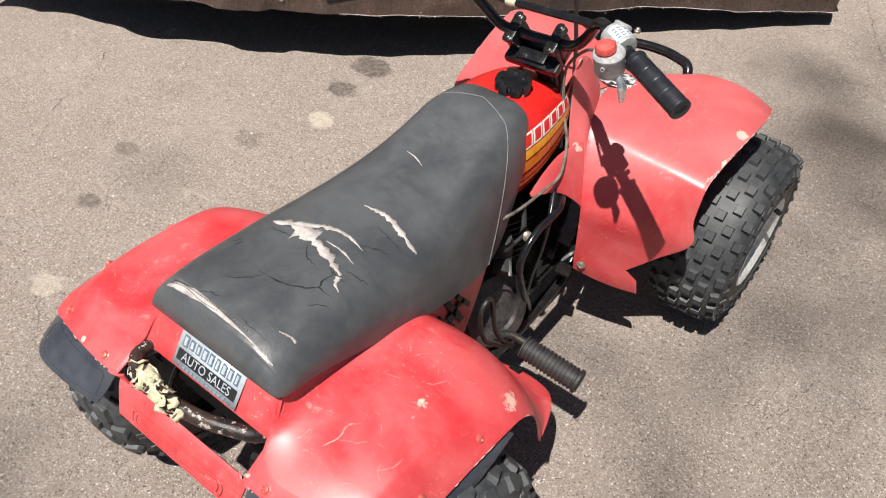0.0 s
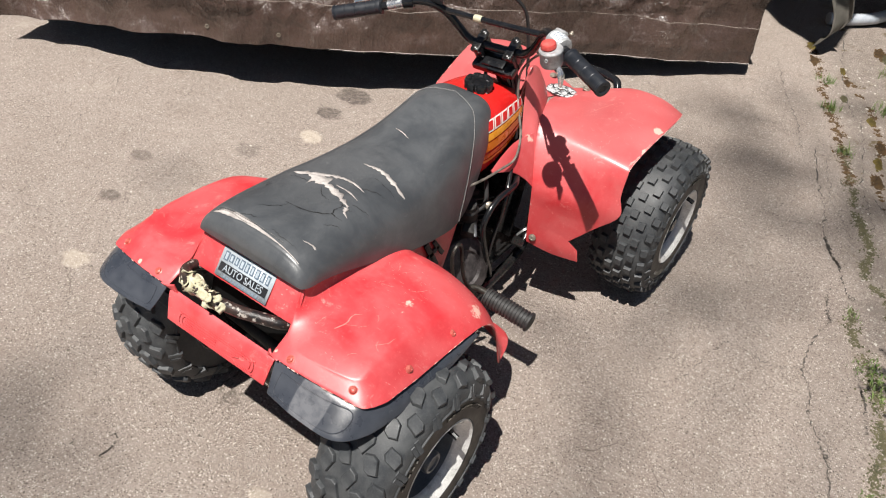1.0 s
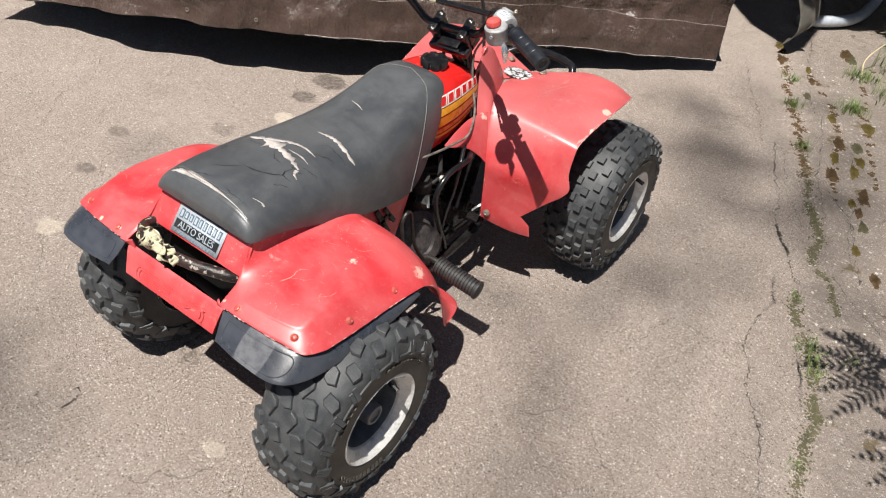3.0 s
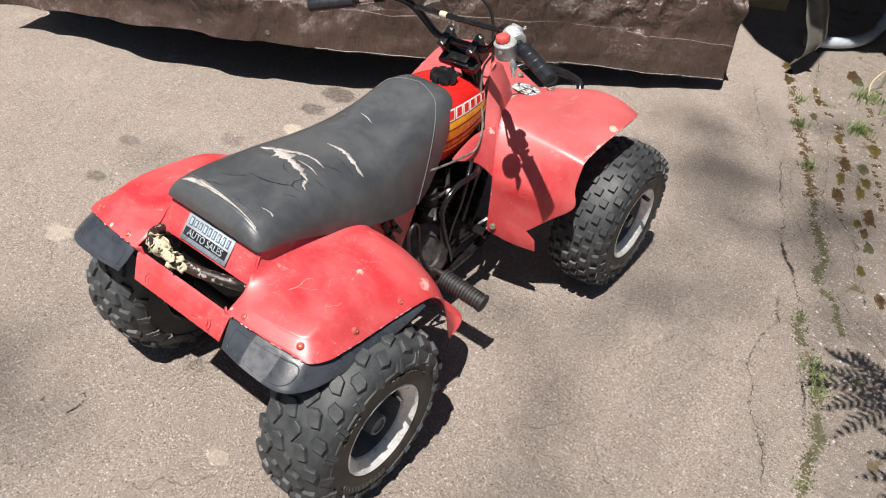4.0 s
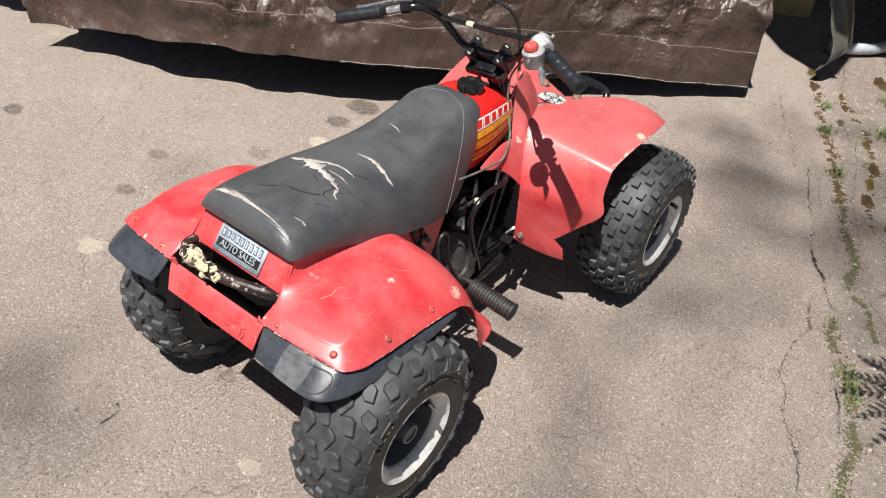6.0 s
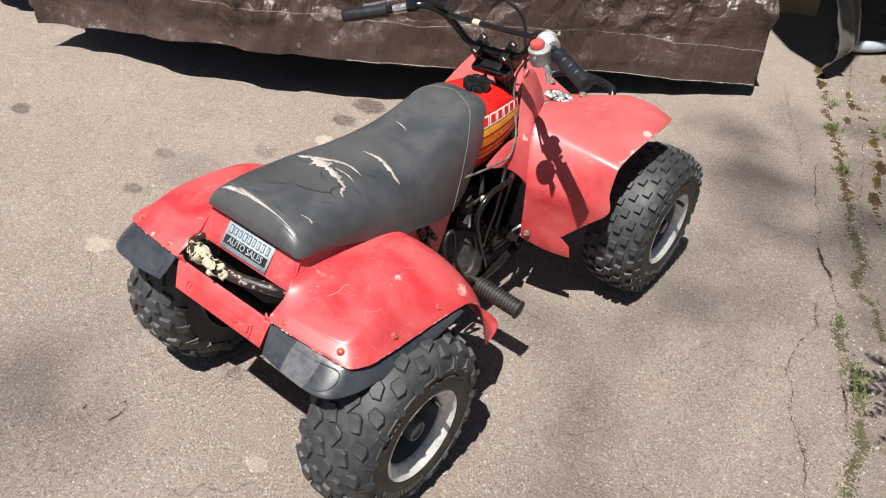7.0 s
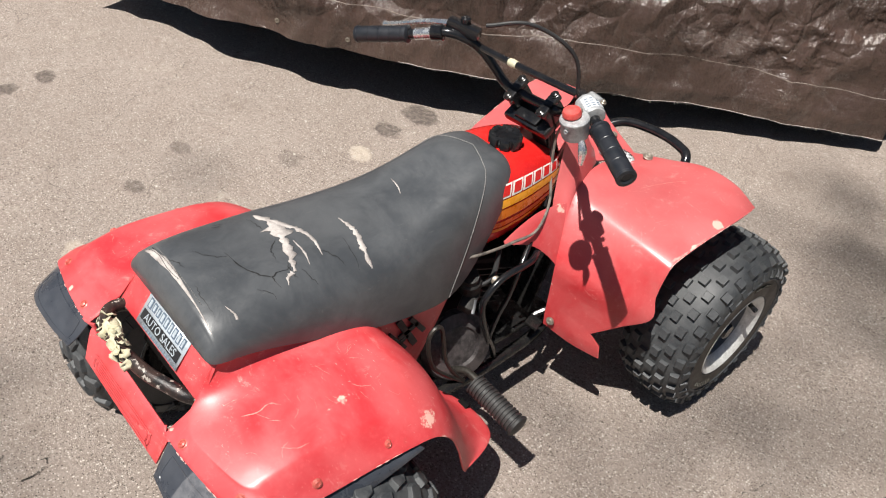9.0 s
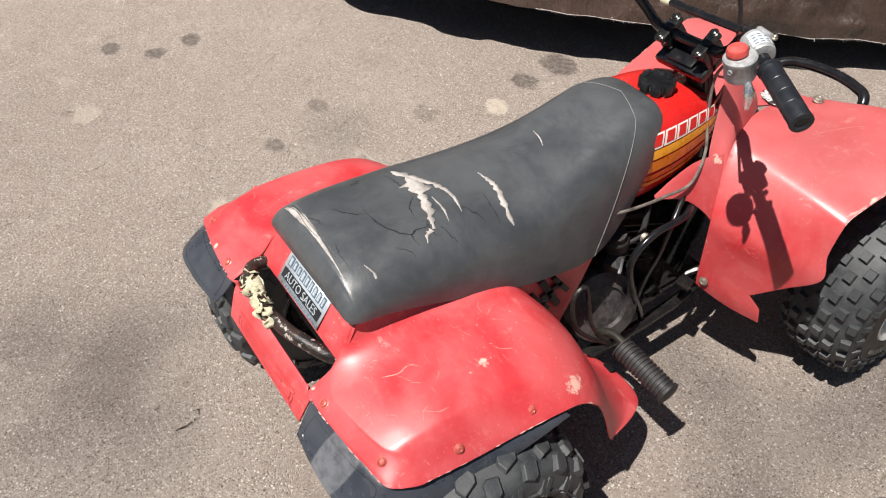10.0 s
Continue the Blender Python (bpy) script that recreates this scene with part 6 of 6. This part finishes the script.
def tuft(place, blades, tall, spread, label="small green grass tuft in a joint"):
    bm = bmesh.new()
    for k in range(blades):
        a, out = random.uniform(0, 6.283), random.uniform(0.2, 1.0)
        p = Vector((*place, 0.0)) + Vector((random.gauss(0, spread), random.gauss(0, spread), 0))
        d, h, w = Vector((math.cos(a), math.sin(a), 0)), tall * random.uniform(0.5, 1.1), random.uniform(0.0012, 0.003)
        side = Vector((-d.y, d.x, 0))
        rows = []
        for j in range(5):
            f = j / 4
            q = p + d * out * h * f * f + Vector((0, 0, h * (f - 0.45 * out * f * f)))
            rows.append([q - side * w * (1 - f * 0.9), q + side * w * (1 - f * 0.9)])
        grid(bm, rows)
    thing("grass_tuft", bm, GRASS, label, "grass", kind="stuff")


tuft((0.582, 2.828), 70, 0.045, 0.022)
tuft((0.499, 3.089), 60, 0.035, 0.02)
tuft((0.73, 2.504), 45, 0.045, 0.018)
tuft((0.80, 2.99), 110, 0.06, 0.035)
tuft((1.138, 1.295), 60, 0.025, 0.022)
tuft((1.02, 1.53), 30, 0.02, 0.015)
tuft((1.12, 1.33), 70, 0.018, 0.024, "sparse short grass blades in the moss")
tuft((1.165, 1.235), 60, 0.018, 0.022, "sparse short grass blades in the moss")
tuft((1.235, 1.365), 26, 0.016, 0.012)
tuft((1.235, 0.88), 30, 0.016, 0.014)
tuft((0.74, 3.36), 110, 0.07, 0.04)
tuft((0.90, 3.25), 70, 0.09, 0.05)
tuft((0.88, 3.6), 90, 0.14, 0.06)

bm = bmesh.new()
for k in range(2600):
    x, y = random.uniform(0.95, 3.0), random.uniform(2.2, 6.0)
    if x < 0.72 + (3.9 - y) * 0.28 + 0.12 * noise.noise(Vector((x * 3, y * 3, 0))) or x < 0.95:
        continue
    a, h = random.uniform(0, 6.283), random.uniform(0.06, 0.22)
    p, d = Vector((x, y, 0)), Vector((math.cos(a), math.sin(a), 0))
    side = Vector((-d.y, d.x, 0)) * random.uniform(0.002, 0.005)
    rows = []
    for j in range(4):
        f = j / 3
        q = p + d * h * 0.5 * f * f + Vector((0, 0, h * (f - 0.2 * f * f)))
        rows.append([q - side * (1 - f * 0.9), q + side * (1 - f * 0.9)])
    grid(bm, rows)
for k in range(900):
    y = random.uniform(3.0, 4.5)
    x = 0.80 + (3.7 - y) * 0.28 + abs(random.gauss(0, 0.22)) + 0.05 * noise.noise(Vector((0, y * 6, 0)))
    a, h = random.uniform(0, 6.283), random.uniform(0.04, 0.15)
    p, d = Vector((x, y, 0)), Vector((math.cos(a), math.sin(a), 0))
    side = Vector((-d.y, d.x, 0)) * random.uniform(0.002, 0.004)
    grid(bm, [[p + d * h * 0.6 * f * f + Vector((0, 0, h * (f - 0.25 * f * f))) + side * g * (1 - f * 0.9) for g in (-1, 1)] for f in (0, 0.33, 0.67, 1.0)])
thing("verge_grass", bm, GRASS, "rough green grass beside the drive", "grass", kind="stuff")



def leafy_weed(place, leaves, wide, tall):
    """A low leafy weed: curved stems with paired pointed leaves."""
    weed = tagged(new("weed_plant"), "bright green leafy weed beside the drive", "weed")
    stems, blades = bmesh.new(), bmesh.new()
    base = Vector((*place, 0.0))
    for k in range(leaves // 9):
        a, out, h = random.uniform(0, 6.283), random.uniform(0.2, 1.0) * wide, random.uniform(0.5, 1.0) * tall
        d = Vector((math.cos(a), math.sin(a), 0))
        foot = base + d * out * 0.35
        line = [foot, foot + d * out * 0.3 + Vector((0, 0, h * 0.6)), foot + d * out * 0.65 + Vector((0, 0, h))]
        tube(stems, line, [0.003, 0.002, 0.001], 8, 5)
        for j in range(9):
            p = Vector(spline(line, 10)[j + 1])
            q = random.uniform(0, 6.283)
            u = (Vector((math.cos(q), math.sin(q), random.uniform(-0.1, 0.6)))).normalized()
            v = u.cross(Vector((0, 0, 1))).normalized()
            l, w = random.uniform(0.025, 0.06), random.uniform(0.007, 0.014)
            sag = Vector((0, 0, -l * 0.3))
            rows = [[p + u * l * f + sag * f * f - v * w * g, p + u * l * f + sag * f * f - Vector((0, 0, w * 0.3 * g)), p + u * l * f + sag * f * f + v * w * g] for f, g in ((0, 0.1), (0.25, 0.8), (0.5, 1.0), (0.8, 0.6), (1.0, 0.05))]
            grid(blades, rows)
    part("stems", stems, GRASS, weed)
    tagged(part("leaves", blades, WEED, weed), kind="stuff")


leafy_weed((0.86, 3.98), 460, 0.24, 0.26)
leafy_weed((0.98, 3.60), 360, 0.22, 0.22)
leafy_weed((1.12, 3.15), 260, 0.18, 0.18)
bm = bmesh.new()
tube(bm, [(0.74, 3.36, 0.01), (0.72, 3.42, 0.07), (0.755, 3.50, 0.13), (0.79, 3.55, 0.15)], [0.004, 0.003, 0.0015], 20, 6)
thing("dry_stalk", bm, STALK, "pale dry bent stalk among the moss", "stalk")


def fern(place, hub, fronds, reach):
    """A shrub: a stem that arches over and spreads a fan of broad drooping fronds with toothed edges."""
    plant = tagged(new("fern_shrub"), "arching green shrub whose fronds shade the drive's edge", "shrub")
    base, top = Vector((*place, 0.0)), Vector(hub)
    ribs, blades = bmesh.new(), bmesh.new()
    tube(ribs, [base, base.lerp(top, 0.3) + Vector((0, 0, 0.22)), base.lerp(top, 0.75) + Vector((0, 0, 0.12)), top], [0.008, 0.006, 0.004], 20, 6)
    for k in range(fronds):
        a = radians(145 + 100 * k / (fronds - 1)) + random.uniform(-0.06, 0.06)
        d, out = Vector((math.cos(a), math.sin(a), 0)), reach * random.uniform(0.85, 1.08)
        line = [top, top + d * out * 0.5 + Vector((0, 0, 0.05)), top + d * out + Vector((0, 0, -0.03))]
        tube(ribs, line, [0.003, 0.002, 0.001], 10, 5)
        side = Vector((-d.y, d.x, 0))
        c = spline(line, 24)
        for j in range(5, 24, 2):
            f, p = j / 23, Vector(c[j])
            for sg in (1, -1):
                u = (d * 0.9 + side * sg + Vector((0, 0, -0.15))).normalized()
                l, w = (0.046 * math.sin(math.pi * min(1, 0.12 + 0.86 * f)) + 0.006) * random.uniform(0.7, 1.15), side.cross(u).length * 0.006 + 0.003
                v = u.cross(Vector((0, 0, 1))).normalized() * w
                grid(blades, [[p - v * 0.5, p + v * 0.5], [p + u * l * 0.45 - v, p + u * l * 0.45 + v], [p + u * l - v * 0.1, p + u * l + v * 0.1]])
    part("ribs", ribs, GRASS, plant)
    tagged(part("leaflets", blades, WEED, plant), kind="stuff")


fern((1.76, 0.84), (1.446, 0.88, 1.15), 6, 0.27)
fern((1.92, 0.70), (1.66, 0.66, 1.15), 6, 0.27)
fern((1.90, 1.06), (1.61, 1.05, 1.05), 5, 0.24)


# small pale chips and stones lying about
def chip(bm, rng, x, y):
    r = rng.uniform(0.0015, 0.006)
    q, flat_r = rng.uniform(0, 6.283), rng.uniform(0.3, 0.7)
    p = Vector((x, y, 0))
    low = [bm.verts.new(p + Vector((r * rng.uniform(0.7, 1.3) * math.cos(q + a), r * rng.uniform(0.5, 1.1) * math.sin(q + a), -0.0005))) for a in (0, 1.05, 2.09, 3.14, 4.19, 5.24)]
    top = [bm.verts.new(v.co.lerp(p, 0.35) + Vector((0, 0, r * flat_r))) for v in low]
    bm.faces.new(top)
    for a in range(6):
        bm.faces.new((low[a], low[(a + 1) % 6], top[(a + 1) % 6], top[a]))


grit_rng = random.Random(9)
bm = bmesh.new()
for k in range(620):
    if k < 150:
        x, y = grit_rng.uniform(-2.6, 1.2), grit_rng.uniform(-0.7, 1.9)
    else:
        y = grit_rng.uniform(0.6, 3.4)
        x = 1.56 - 0.33 * y + 0.75 * grit_rng.random() ** 1.4
    if not (0.0 < y < 1.4 and -0.5 < x < 0.6):
        chip(bm, grit_rng, x, y)
thing("loose_grit", bm, GRIT, "small pale stone chips lying on the concrete", "grit", kind="stuff", smooth=20)

# ---------------------------------------------------------------- tree behind, whose crown shades the drive in patches
TALL = 20.0
random.seed(77)


def above(x, y, h):
    """The place at height h whose shadow falls on the ground at x, y."""
    return Vector((x + SUN.x / SUN.z * h, y + SUN.y / SUN.z * h, h))


tree = tagged(new("tree"), "tall leafy tree beside the drive", "tree")
trunk_top = Vector((2.6, -10.5, 18.5))
bm = bmesh.new()
tube(bm, [(2.9, -11.5, -0.1), (2.8, -11.2, 5), (2.65, -10.8, 12), trunk_top], [0.32, 0.24, 0.16, 0.08], 30, 14)
part("trunk", bm, BARK, tree)
patches = [(0.578, 2.308, 0.13), (0.74, 1.31, 0.13), (0.52, 1.42, 0.12), (0.36, 0.82, 0.12), (0.65, 0.48, 0.10), (0.278, 2.449, 0.09), (0.79, 2.03, 0.13), (0.80, 1.85, 0.10), (0.47, 0.95, 0.11),
           (0.40, 0.13, 0.10), (-0.55, -0.16, 0.10), (-0.62, -0.42, 0.13), (-0.30, -0.30, 0.09), (-1.03, 0.67, 0.07),
           (0.80, 1.62, 0.26), (0.70, 1.95, 0.24), (0.95, 2.3, 0.28), (0.40, 2.45, 0.28), (0.70, 2.80, 0.30), (0.30, 2.05, 0.20)]
for k in range(70):
    x, y = random.uniform(-2.5, 5.0), random.uniform(-4.0, 3.0)
    if y < -1.75 - 0.2 * x or x > 2.0:
        patches.append((x, y, random.uniform(0.2, 0.5)))
leaves = bmesh.new()
limbs = bmesh.new()
for k, (x, y, r) in enumerate(patches):
    c0 = above(x, y, TALL + random.uniform(-1.5, 1.5))
    if k < 34 and k % 4 == 0:
        root = Vector((2.9, -11.4, 2)).lerp(trunk_top, random.uniform(0.55, 1.0))
        tube(limbs, [root, root.lerp(c0, 0.5) + Vector((0, 0, 0.4)), c0], [0.03, 0.016, 0.004], 12, 6)
    for j in range(int((19 if r < 0.15 or y < -1 else 12) * (r / 0.15) ** 1.7)):
        d = Vector((random.gauss(0, 1), random.gauss(0, 1), random.gauss(0, 1)))
        p = c0 + d * r * 0.95
        a, t = Vector((random.gauss(0, 1), random.gauss(0, 1), random.gauss(0, 0.5))).normalized(), random.uniform(0.04, 0.075)
        n = a.orthogonal().normalized()
        n.rotate(Matrix.Rotation(random.uniform(0, 6.28), 3, a))
        leaves.faces.new([leaves.verts.new(p + a * t * u + n * t * v) for u, v in ((-1, 0), (-0.3, 0.5), (0.4, 0.4), (1, 0), (0.4, -0.4), (-0.3, -0.5))])
part("limbs", limbs, BARK, tree)
tagged(part("crown", leaves, LEAF, tree), kind="stuff")
